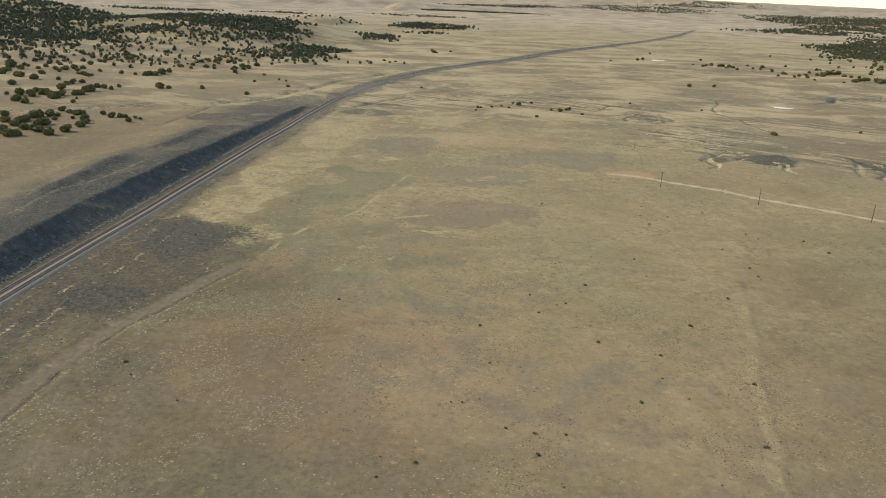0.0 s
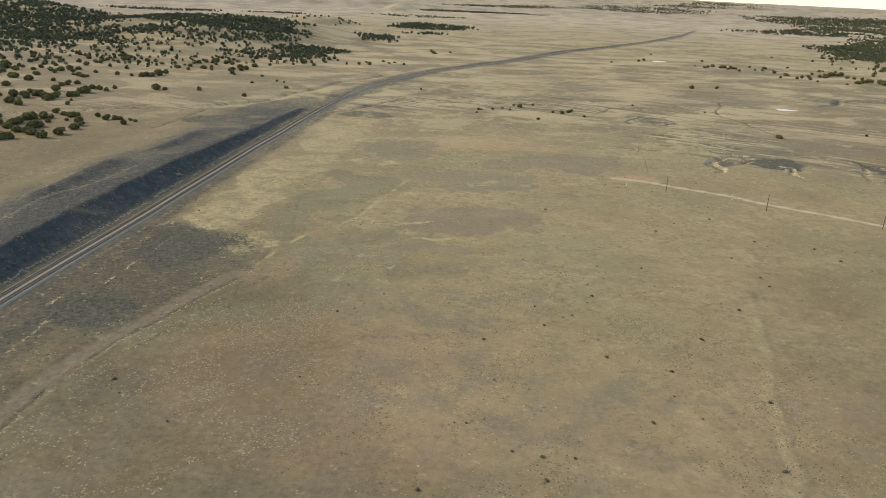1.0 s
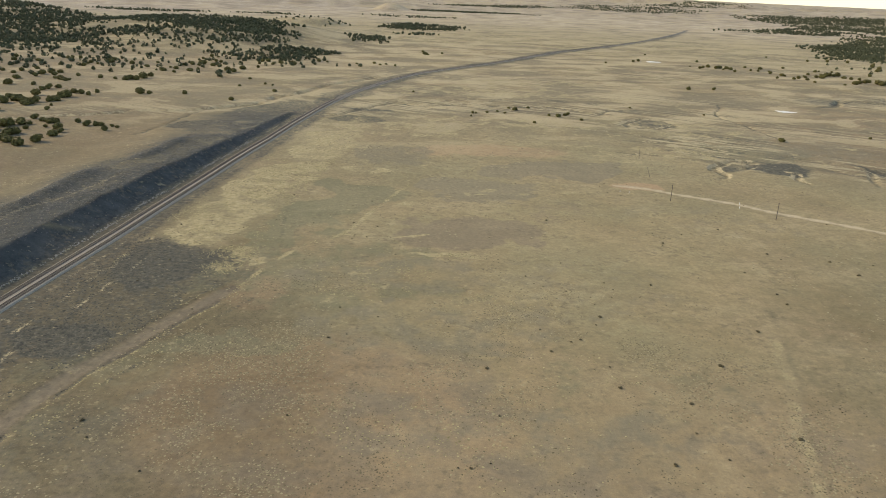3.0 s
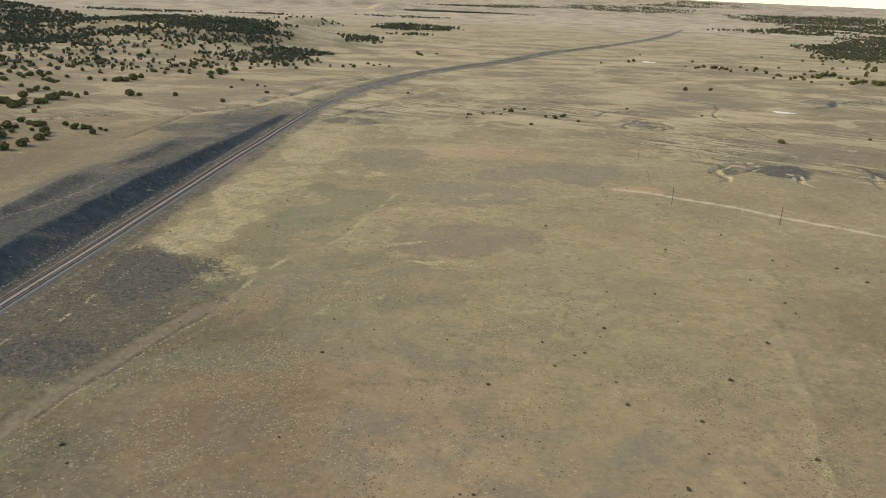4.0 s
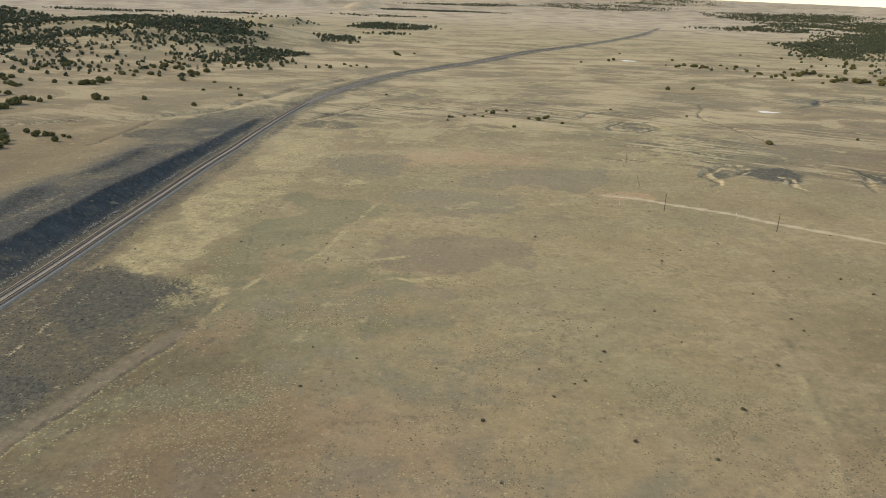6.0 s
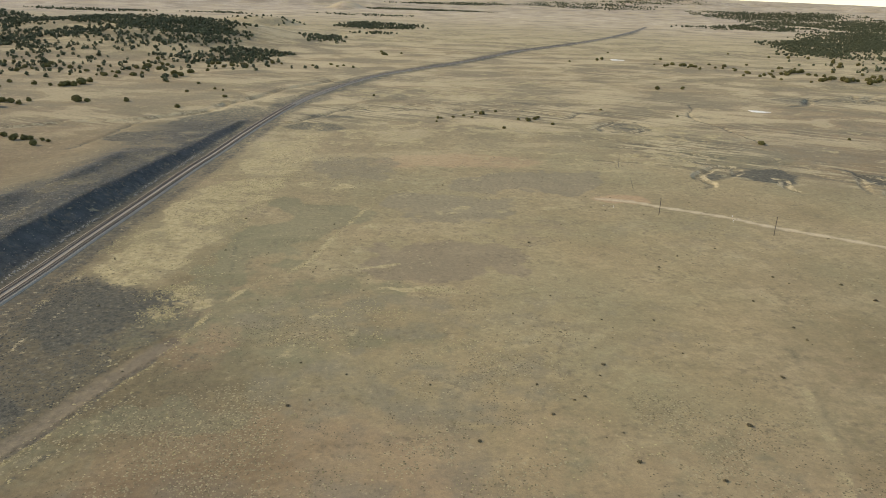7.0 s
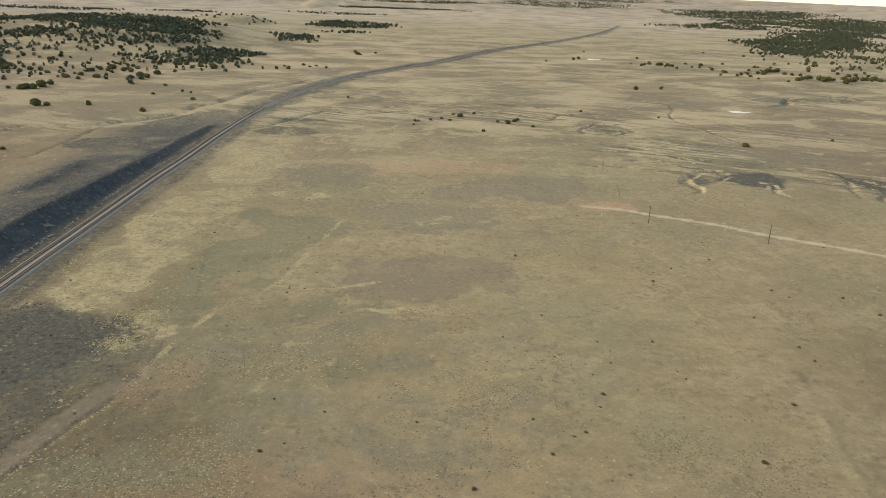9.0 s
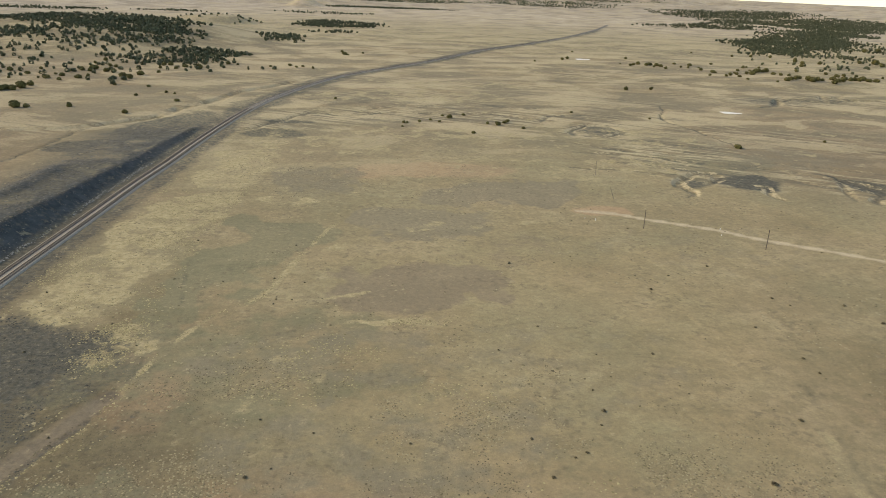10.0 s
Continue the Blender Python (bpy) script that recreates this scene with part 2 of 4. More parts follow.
def land(x, y):
    """Height of the ground and its cover: (height, dark, pale, rock, bare, red, bank)."""
    x, y = np.asarray(x, float), np.asarray(y, float)
    r = np.hypot(x, y)
    far = step(700, 2200, r)
    h = 0.8 * fbm(x, y, 130, 3) * (1 + 2.0 * far) + 0.22 * fbm(x, y, 22, 5, 3) + 6 * far * fbm(x, y, 700, 9)
    wx, wy = 26 * fbm(x, y, 42, 21) + 7 * fbm(x, y, 9, 25, 3), 26 * fbm(x, y, 42, 22) + 7 * fbm(x, y, 9, 26, 3)
    big = 1 + step(500, 1500, r) * 2
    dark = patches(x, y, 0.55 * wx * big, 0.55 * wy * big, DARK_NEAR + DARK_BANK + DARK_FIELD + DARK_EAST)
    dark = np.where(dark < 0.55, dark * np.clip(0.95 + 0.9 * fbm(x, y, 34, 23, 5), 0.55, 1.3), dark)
    pale = patches(x, y, 0.7 * wx * big, 0.7 * wy * big, PALE_NEAR + PALE_FAR)
    red = patches(x, y, wx * 0.6, wy * 0.6, RED_SOIL)
    # hills
    for cx, cy, a, b, top, flat in HILLS:
        q = np.hypot((x - cx + 0.16 * a * fbm(x, y, 220, 31)) / a, (y - cy + 0.16 * b * fbm(x, y, 220, 32)) / b)
        h = h + top * np.exp(-(q ** (2 * flat)) * 1.2) * (1 + 0.12 * fbm(x, y, 90, 33))
    # plateaus on the skyline
    rim = 3900 + 500 * fbm(x, y, 1500, 41)
    east = step(4, 20, np.degrees(np.arctan2(x, y)))
    h = h + (58 - 18 * east) * step(rim - 900, rim + 300, r) + (40 - 22 * east) * step(rim + 200, rim + 380, r + 160 * fbm(x, y, 300, 43))
    # gullies
    rock = np.zeros(x.shape)
    bank = np.zeros(x.shape)
    bent_x, bent_y = x + wx * 0.28 + 3.0 * fbm(x, y, 8, 62, 3), y + wy * 0.28 + 3.0 * fbm(x, y, 8, 60, 3)
    broken, ragged = step(-0.65, 0.0, fbm(x, y, 16, 61, 3)), step(-0.45, 0.1, fbm(x, y, 6, 38, 3))
    for line, w, deep, light, floor in GULLIES + GULLIES_NORTH + GULLIES_WEST + WASHES:
        near = spline(line, 9)
        d, side, along = away(bent_x, bent_y, near, 60)
        taper = np.clip(np.minimum(along, 1 - along) * 8, 0.25, 1) * broken
        cut = 1 - step(0.25 * w, w * 1.1, d)
        h = h - 0.6 * deep * cut * taper
        bank = np.maximum(bank, 1.05 * light * np.exp(-(((d - w * 0.8) / (0.36 * w)) ** 2)) * taper * ragged)
        dark = np.maximum(dark, floor * (1 - step(0.2 * w, 0.7 * w, d)))
    # railway: bed, ditch, the cut bank and the spoil ridge along its west side
    d, side, along = away(x, y, track_line, 120)
    left = d * side
    run = step(90, 200, y) * (1 - step(640, 760, y + 8 * fbm(x, y, 30, 51)))
    top = np.interp(y, [240, 290, 320, 350, 380, 440, 516, 600, 660, 720], [22, 22, 23, 25.5, 24.5, 23, 20.5, 18, 18, 18]) + 1.2 * fbm(x, y, 26, 52, 2)
    tall = np.interp(y, [90, 200, 300, 450, 560, 640, 740], [3, 7.5, 8.5, 8.0, 5.6, 3.0, 0.4]) * (1 + 0.12 * fbm(x, y, 40, 53))
    outer = np.interp(y, [240, 330, 365, 395, 423, 484, 540, 600], [46, 47, 47, 40, 36, 30, 27, 25]) + 4 * fbm(x, y, 22, 48)
    spur = np.exp(-((((y - 353) + 0.9 * (left - 24)) / 2.6) ** 2)) * step(11, 15, left) * (1 - step(24, 30, left))
    flute = 0.35 * np.abs(fbm(x * 0.3, y, 6, 54, 2)) * step(400, 460, y) * (1 - step(540, 580, y))
    up = np.clip((left - 8.5) / (top - 8.5), 0, 1)
    rise = tall * (up - 0.08 * np.sin(up * math.pi)) * (1 - step(top + 6, 112, left))
    spoil = 3.0 * np.exp(-(((left - 55 - 0.06 * (y - 375)) / 8) ** 2)) * step(350, 385, y) * (1 - step(448, 475, y))
    spoil = spoil + 2.4 * np.exp(-(((left - 48) / 7) ** 2)) * step(470, 492, y) * (1 - step(545, 580, y))
    spoil = spoil + 1.6 * np.exp(-(((left - 16) / 3.5) ** 2)) * step(640, 665, y) * (1 - step(690, 720, y))
    spoil = spoil * (1 + 0.5 * fbm(x, y, 9, 49))
    here = (d < 125)
    flat = 1 - step(5.5, 12, d)
    h = np.where(here, h * (1 - flat) + ((rise - flute * np.exp(-(((left - top + 4) / 5) ** 2)) + 0.5 * spur) * run + spoil) * (side > 0), h)
    # dark rock on the bank face, partly standing in for its shade
    shaded_slope = run * step(9, 12, left) * (1 - step(top + 0.2, top + 2.6, left + 1.8 * fbm(x, y, 16, 55, 3))) * (side > 0)
    rock = np.maximum(rock, shaded_slope * (1 - 0.55 * spur))
    crest = step(top - 2, top + 1, left) * (1 - step(outer - 5, outer + 2, left + 5 * fbm(x, y, 10, 47))) * (0.72 + 0.28 * step(-0.2, 0.12, fbm(x, y, 6, 50, 4)))
    heap = np.clip(spoil / 1.5, 0, 1) * step(-3, 0.5, 58 + 0.06 * (y - 375) - left) * (0.75 + 0.5 * fbm(x, y, 7, 56, 4))
    dusk = 0.72 * step(top, top + 4, left) * (1 - step(50, 96, left + 16 * fbm(x, y, 40, 46))) * (1 - 0.18 * step(410, 520, y)) * np.clip(0.85 + 0.7 * fbm(x, y, 14, 45, 4), 0.4, 1.2)
    rough = run * np.maximum(np.maximum(1.15 * heap, 1.1 * crest), 1.2 * dusk) * (side > 0)
    dark = np.maximum(dark, np.minimum(1.15 * rough, 1.0))
    rock = np.maximum(rock, np.minimum(0.75 * rough, 0.8))
    track_side = np.exp(-(((left - outer - 3.5) / 1.6) ** 2)) * run * (side > 0) * step(320, 340, y) * (1 - step(430, 470, y))
    bank = np.maximum(bank, 0.7 * track_side)
    dark = np.maximum(dark, 0.72 * (1 - step(30, 46, d + wx * 0.4)) * (side < 0) * (1 - step(320, 385, y)) * np.clip(0.8 + 0.8 * fbm(x, y, 16, 59, 5), 0.35, 1.15))
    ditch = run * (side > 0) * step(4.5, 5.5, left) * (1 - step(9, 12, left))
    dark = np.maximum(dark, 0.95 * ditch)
    toe = np.exp(-(((left - 9.0 - 0.7 * fbm(x, y, 8, 57)) / 0.7) ** 2)) * run * step(-0.3, 0.1, fbm(x, y, 12, 58))
    bank = np.maximum(bank, 0.65 * toe)
    verge = (1 - step(11, 21, d + wx * 0.25)) * (1 - step(1500, 3000, r))
    line_d = np.abs(d - 9.5 - 1.2 * fbm(x, y, 40, 44))
    pale = pale * (1 - 0.85 * verge)
    for off in (18.5, 27.0):
        line_e = np.abs(d - off - 4 * fbm(x, y, 36, 37))
        bank = np.maximum(bank, 0.62 * (1 - step(0.4, 1.5, line_e)) * (side < 0) * step(-0.1, 0.2, fbm(x, y, 15, 36, 3)) * (1 - step(300, 370, y)))
    dark = np.maximum(dark, (0.76 + 0.25 * fbm(x, y, 12, 40, 4)) * verge)
    bank = np.maximum(bank, 0.42 * (1 - step(0.3, 1.1, line_d)) * (side < 0) * step(-0.3, 0.1, fbm(x, y, 14, 39, 3)) * (1 - step(700, 900, y)))
    red = np.maximum(red, 0.35 * verge)
    # dirt roads
    bare = np.zeros(x.shape)
    d, side, along = away(x + wx * 0.05, y + wy * 0.05, road_line, 40)
    bare = np.maximum(bare, 1.0 * (1 - step(1.5, 2.5, d)))
    d, side, along = away(x + wx * 0.08, y + wy * 0.08, dirt_line, 40)
    short = along < 0.985
    between = (side > 0) * (1 - step(34, 50, d)) * step(3, 6, d) * (1 - step(330, 380, y))
    dark = np.maximum(dark, between * np.clip(0.35 + 0.8 * fbm(x, y, 18, 64, 4), 0.1, 0.7))
    dark = np.where(d < 6, np.minimum(dark, 0.4 + 0.4 * step(3, 6, d)), dark)
    worn = 1 - step(2.6, 4.6, d)
    pale = pale * (1 - worn)
    bare = np.maximum(bare, 0.125 * worn * short)
    red = np.maximum(red, 0.35 * worn)
    dark = np.maximum(dark, 0.12 * worn)
    pale = np.maximum(pale, 0.4 * np.exp(-(((d - 7.4) / 0.9) ** 2)) * (side < 0) * short * step(-0.3, 0.1, fbm(x, y, 11, 69, 3)))
    rut = np.exp(-(((d - 5.0) / 1.1) ** 2)) * (side < 0) * short * step(-0.4, 0.05, fbm(x, y, 9, 63, 3))
    h = h - 0.5 * (1 - step(2, 5, d)) - 0.6 * rut
    dark = np.maximum(dark, 1.0 * rut)
    dark = np.maximum(dark, 0.75 * np.exp(-(((d - 14.0) / 0.9) ** 2)) * (side < 0) * short * step(-0.2, 0.2, fbm(x, y, 8, 65, 3)))
    d, side, along = away(x + wx * 0.08, y + wy * 0.08, dirt_on, 40)
    pale = np.maximum(pale, 0.66 * (1 - step(0.8, 2.0, d)) * step(-0.35, 0.0, fbm(x, y, 12, 68, 3)))
    d, side, along = away(x + wx * 0.08, y + wy * 0.08, dirt_side, 40)
    pale = np.maximum(pale, 0.7 * (1 - step(0.8, 1.9, d)))
    d, side, along = away(x + wx * 0.10, y + wy * 0.10, trail_line, 40)
    pale = np.maximum(pale, 0.5 * (1 - step(1.2, 3.6, d)) * (1 - step(0.75, 1.0, along)))
    dark = np.maximum(dark, 0.3 * np.exp(-(((d - 3.0) / 1.4) ** 2)) * (side < 0) * step(-0.3, 0.2, fbm(x, y, 10, 67, 3)))
    pale = np.maximum(pale, 0.3 * step(430, 600, y) * step(-260, -90, x + 0.06 * y))
    dark = np.maximum(dark, (0.12 + 0.06 * (x < -140)) * step(380, 500, y))
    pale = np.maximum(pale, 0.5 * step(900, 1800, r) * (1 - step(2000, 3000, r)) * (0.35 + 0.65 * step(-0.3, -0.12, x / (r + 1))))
    d, side, along = away(x + wx * 0.05, y + wy * 0.05, trace_line, 20)
    dark = np.maximum(dark, 0.45 * (1 - step(0.4, 1.2, d)) * step(-0.2, 0.2, fbm(x, y, 12, 66, 3)))
    return h, dark, pale, rock, bare, red, bank


# ---- materials ----
def material(name):
    m = bpy.data.materials.new(name)
    m.use_nodes = True
    return m, m.node_tree.nodes, m.node_tree.links, m.node_tree.nodes["Principled BSDF"]


def noise_node(n, l, where, scale, detail=4.0, rough=0.55):
    t = n.new("ShaderNodeTexNoise")
    t.inputs["Scale"].default_value, t.inputs["Detail"].default_value, t.inputs["Roughness"].default_value = scale, detail, rough
    l.new(where, t.inputs["Vector"])
    return t.outputs["Fac"]


def ramp(n, l, fac, *stops):
    r = n.new("ShaderNodeValToRGB")
    while len(r.color_ramp.elements) < len(stops):
        r.color_ramp.elements.new(0.5)
    for e, (at, c) in zip(r.color_ramp.elements, stops):
        e.position, e.color = at, (*c, 1) if len(c) == 3 else c
    l.new(fac, r.inputs[0])
    return r.outputs[0]


def mix(n, l, fac, a, b, kind="MIX"):
    x = n.new("ShaderNodeMix")
    x.data_type, x.blend_type = "RGBA", kind
    for socket, value in ((x.inputs["Factor"], fac), (x.inputs[6], a), (x.inputs[7], b)):
        if isinstance(value, (int, float)):
            socket.default_value = value
        elif isinstance(value, tuple):
            socket.default_value = (*value, 1)
        else:
            l.new(value, socket)
    return x.outputs[2]


def sums(n, l, kind, a, b):
    x = n.new("ShaderNodeMath")
    x.operation, x.use_clamp = kind, True
    for socket, value in zip(x.inputs, (a, b)):
        if isinstance(value, (int, float)):
            socket.default_value = value
        else:
            l.new(value, socket)
    return x.outputs[0]


def bump(n, l, bsdf, height, strength, distance):
    b = n.new("ShaderNodeBump")
    b.inputs["Strength"].default_value, b.inputs["Distance"].default_value = strength, distance
    l.new(height, b.inputs["Height"])
    l.new(b.outputs[0], bsdf.inputs["Normal"])


def ground_material():
    m, n, l, b = material("dry_grassland")
    where = n.new("ShaderNodeNewGeometry").outputs["Position"]
    cover, soil = n.new("ShaderNodeAttribute"), n.new("ShaderNodeAttribute")
    cover.attribute_name, soil.attribute_name = "cover", "soil"
    c, s = n.new("ShaderNodeSeparateColor"), n.new("ShaderNodeSeparateColor")
    l.new(cover.outputs["Color"], c.inputs[0])
    l.new(soil.outputs["Color"], s.inputs[0])
    fields = noise_node(n, l, where, 0.018, 5, 0.6)
    clumps = noise_node(n, l, where, 0.14, 5, 0.62)
    tufts = noise_node(n, l, where, 1.1, 4, 0.7)
    grain = noise_node(n, l, where, 4.5, 2, 0.6)
    base = ramp(n, l, fields, (0.3, (0.225, 0.172, 0.092)), (0.5, (0.28, 0.218, 0.118)), (0.7, (0.33, 0.265, 0.15)))
    tone = noise_node(n, l, where, 0.011, 6, 0.6)
    base = mix(n, l, ramp(n, l, tone, (0.4, (0.5, 0.5, 0.5)), (0.54, (0, 0, 0))), base, (0.225, 0.205, 0.115))
    base = mix(n, l, ramp(n, l, tone, (0.52, (0, 0, 0)), (0.66, (0.4, 0.4, 0.4))), base, (0.3, 0.222, 0.132))
    base = mix(n, l, ramp(n, l, clumps, (0.42, (0, 0, 0)), (0.6, (0.7, 0.7, 0.7))), base, (0.215, 0.172, 0.095))
    base = mix(n, l, sums(n, l, "MULTIPLY", s.outputs[1], 0.7), base, (0.385, 0.25, 0.145))
    # paler and pinker with distance: haze put into the ground colour
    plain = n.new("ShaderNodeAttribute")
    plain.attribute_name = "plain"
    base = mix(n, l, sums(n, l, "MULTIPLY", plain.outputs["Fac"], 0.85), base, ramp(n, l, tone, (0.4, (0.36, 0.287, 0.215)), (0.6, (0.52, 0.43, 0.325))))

    def firm(value, noise_value, reach=2.3, low=0.32, sharp=2.4):
        """A cover with a firm, frayed edge: full where its value is high, in patches where it is middling."""
        x = n.new("ShaderNodeMath")
        x.operation = "MULTIPLY_ADD"
        l.new(noise_value, x.inputs[0])
        x.inputs[1].default_value = reach
        l.new(value, x.inputs[2])
        y = n.new("ShaderNodeMath")
        y.operation, y.use_clamp = "MULTIPLY_ADD", True
        l.new(x.outputs[0], y.inputs[0])
        y.inputs[1].default_value, y.inputs[2].default_value = sharp, -(low + 0.5 * reach) * sharp
        return y.outputs[0]

    rag = noise_node(n, l, where, 0.3, 8, 0.78)
    fray = noise_node(n, l, where, 0.06, 9, 0.66)
    fine_rag = noise_node(n, l, where, 0.6, 6, 0.75)
    stretch = n.new("ShaderNodeMapping")
    stretch.inputs["Scale"].default_value = (0.0105, 0.016, 0.02)
    l.new(where, stretch.inputs["Vector"])
    bands = noise_node(n, l, stretch.outputs[0], 1.0, 9, 0.6)
    bands.node.inputs["Distortion"].default_value = 0.4
    broad = n.new("ShaderNodeMapping")
    broad.inputs["Scale"].default_value = (0.0032, 0.0062, 0.005)
    l.new(where, broad.inputs["Vector"])
    wide_bands = noise_node(n, l, broad.outputs[0], 1.0, 5, 0.55)
    streak = cover.outputs["Alpha"]
    tone_of = n.new("ShaderNodeAttribute")
    tone_of.attribute_name = "tone"
    growth = n.new("ShaderNodeSeparateColor")
    l.new(tone_of.outputs["Color"], growth.inputs[0])
    base = mix(n, l, 1.0, base, ramp(n, l, tone_of.outputs["Alpha"], (0.0, (0.7, 0.68, 0.66)), (0.5, (1, 1, 1)), (1.0, (1.22, 1.21, 1.17))), "MULTIPLY")
    for socket, colour in ((growth.outputs[0], (0.185, 0.17, 0.097)), (growth.outputs[1], (0.218, 0.183, 0.118)), (growth.outputs[2], (0.212, 0.165, 0.107))):
        base = mix(n, l, sums(n, l, "MULTIPLY", firm(socket, fray), 0.75), base, colour)
    far_out = n.new("ShaderNodeMath")
    far_out.operation, far_out.use_clamp = "SUBTRACT", True
    l.new(streak, far_out.inputs[0])
    far_out.inputs[1].default_value = 0.35
    base = mix(n, l, sums(n, l, "MULTIPLY", far_out.outputs[0], ramp(n, l, wide_bands, (0.5, (0, 0, 0)), (0.54, (0.8, 0.8, 0.8)))), base, (0.4, 0.318, 0.19))
    base = mix(n, l, sums(n, l, "MULTIPLY", far_out.outputs[0], ramp(n, l, wide_bands, (0.42, (0.7, 0.7, 0.7)), (0.46, (0, 0, 0)))), base, (0.25, 0.2, 0.125))
    base = mix(n, l, sums(n, l, "MULTIPLY", streak, ramp(n, l, bands, (0.52, (0, 0, 0)), (0.545, (0.7, 0.7, 0.7)), (0.6, (1, 1, 1)))), base, (0.47, 0.375, 0.215))
    base = mix(n, l, sums(n, l, "MULTIPLY", streak, ramp(n, l, bands, (0.4, (0.9, 0.9, 0.9)), (0.45, (0.6, 0.6, 0.6)), (0.475, (0, 0, 0)))), base, (0.185, 0.15, 0.092))
    def along(way, scale):
        x = n.new("ShaderNodeVectorMath")
        x.operation = "DOT_PRODUCT"
        l.new(where, x.inputs[0])
        x.inputs[1].default_value = [v * scale for v in way]
        return x.outputs["Value"]

    fall = n.new("ShaderNodeCombineXYZ")
    l.new(along((0.88, -0.47, 0), 0.013), fall.inputs[0])
    l.new(along((0.47, 0.88, 0), 0.125), fall.inputs[1])
    rills = noise_node(n, l, fall.outputs[0], 1.0, 3.5, 0.55)
    rills.node.inputs["Distortion"].default_value = 0.5
    gaps = noise_node(n, l, where, 0.035, 5, 0.65)
    worn = sums(n, l, "MAXIMUM", soil.outputs["Alpha"], sums(n, l, "MULTIPLY", streak, 0.08))
    worn = sums(n, l, "MULTIPLY", worn, ramp(n, l, gaps, (0.4, (0.15, 0.15, 0.15)), (0.5, (1, 1, 1))))
    pale_edge = sums(n, l, "MULTIPLY", worn, ramp(n, l, rills, (0.525, (0, 0, 0)), (0.56, (0.9, 0.9, 0.9))))
    dark_edge = sums(n, l, "MULTIPLY", worn, ramp(n, l, rills, (0.42, (0.85, 0.85, 0.85)), (0.468, (0, 0, 0))))
    base = mix(n, l, dark_edge, base, (0.13, 0.112, 0.076))
    base = mix(n, l, pale_edge, base, (0.46, 0.38, 0.22))
    base = mix(n, l, sums(n, l, "MULTIPLY", c.outputs[1], 0.25), base, (0.42, 0.35, 0.205))
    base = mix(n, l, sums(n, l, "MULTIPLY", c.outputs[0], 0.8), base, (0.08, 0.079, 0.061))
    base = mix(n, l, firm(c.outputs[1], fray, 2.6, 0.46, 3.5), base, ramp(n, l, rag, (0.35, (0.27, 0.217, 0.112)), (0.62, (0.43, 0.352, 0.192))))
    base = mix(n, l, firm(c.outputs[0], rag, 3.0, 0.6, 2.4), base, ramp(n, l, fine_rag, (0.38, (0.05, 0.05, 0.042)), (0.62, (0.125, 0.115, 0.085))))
    base = mix(n, l, firm(s.outputs[2], fine_rag, 2.6, 0.36, 3.0), base, (0.39, 0.32, 0.19))
    lane = n.new("ShaderNodeAttribute")
    lane.attribute_name = "lane"
    base = mix(n, l, sums(n, l, "MULTIPLY", lane.outputs["Fac"], 0.85), base, ramp(n, l, rag, (0.3, (0.112, 0.092, 0.064)), (0.7, (0.165, 0.134, 0.093))))
    base = mix(n, l, s.outputs[0], base, (0.47, 0.378, 0.24))
    # dark rock; also carries the shade of the bank's side away from the sun
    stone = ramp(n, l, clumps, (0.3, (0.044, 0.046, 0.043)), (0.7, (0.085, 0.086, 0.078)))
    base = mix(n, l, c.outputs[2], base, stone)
    heath = noise_node(n, l, where, 0.05, 6, 0.7)
    twigs = noise_node(n, l, where, 0.34, 4, 0.62)
    base = mix(n, l, sums(n, l, "MULTIPLY", ramp(n, l, heath, (0.5, (0, 0, 0)), (0.6, (1, 1, 1))), ramp(n, l, twigs, (0.52, (0, 0, 0)), (0.6, (0.55, 0.55, 0.55)))), base, (0.155, 0.125, 0.08))
    base = mix(n, l, ramp(n, l, twigs, (0.3, (0.5, 0.5, 0.5)), (0.37, (0, 0, 0))), base, (0.38, 0.305, 0.175))
    base = mix(n, l, ramp(n, l, clumps, (0.3, (0.5, 0.5, 0.5)), (0.37, (0, 0, 0))), base, (0.38, 0.31, 0.18))
    mid = noise_node(n, l, where, 0.45, 4, 0.66)
    base = mix(n, l, sums(n, l, "ADD", sums(n, l, "MULTIPLY", c.outputs[0], 0.5), 0.22), base, ramp(n, l, mid, (0.34, (0.52, 0.54, 0.56)), (0.5, (1, 1, 1)), (0.68, (1.5, 1.42, 1.26))), "MULTIPLY")
    speck = ramp(n, l, tufts, (0.3, (0.42, 0.43, 0.42)), (0.42, (0.92, 0.92, 0.92)), (0.58, (1.03, 1.03, 1.03)), (0.72, (1.5, 1.44, 1.3)))
    base = mix(n, l, 0.3, base, speck, "MULTIPLY")
    base = mix(n, l, 0.22, base, ramp(n, l, grain, (0.35, (0.7, 0.7, 0.7)), (0.65, (1.25, 1.25, 1.25))), "MULTIPLY")
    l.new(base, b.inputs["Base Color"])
    b.inputs["Roughness"].default_value = 0.95
    b.inputs["Specular IOR Level"].default_value = 0.1
    bump(n, l, b, sums(n, l, "ADD", sums(n, l, "MULTIPLY", clumps, 0.5), sums(n, l, "MULTIPLY", tufts, 0.5)), 0.5, 0.6)
    return m


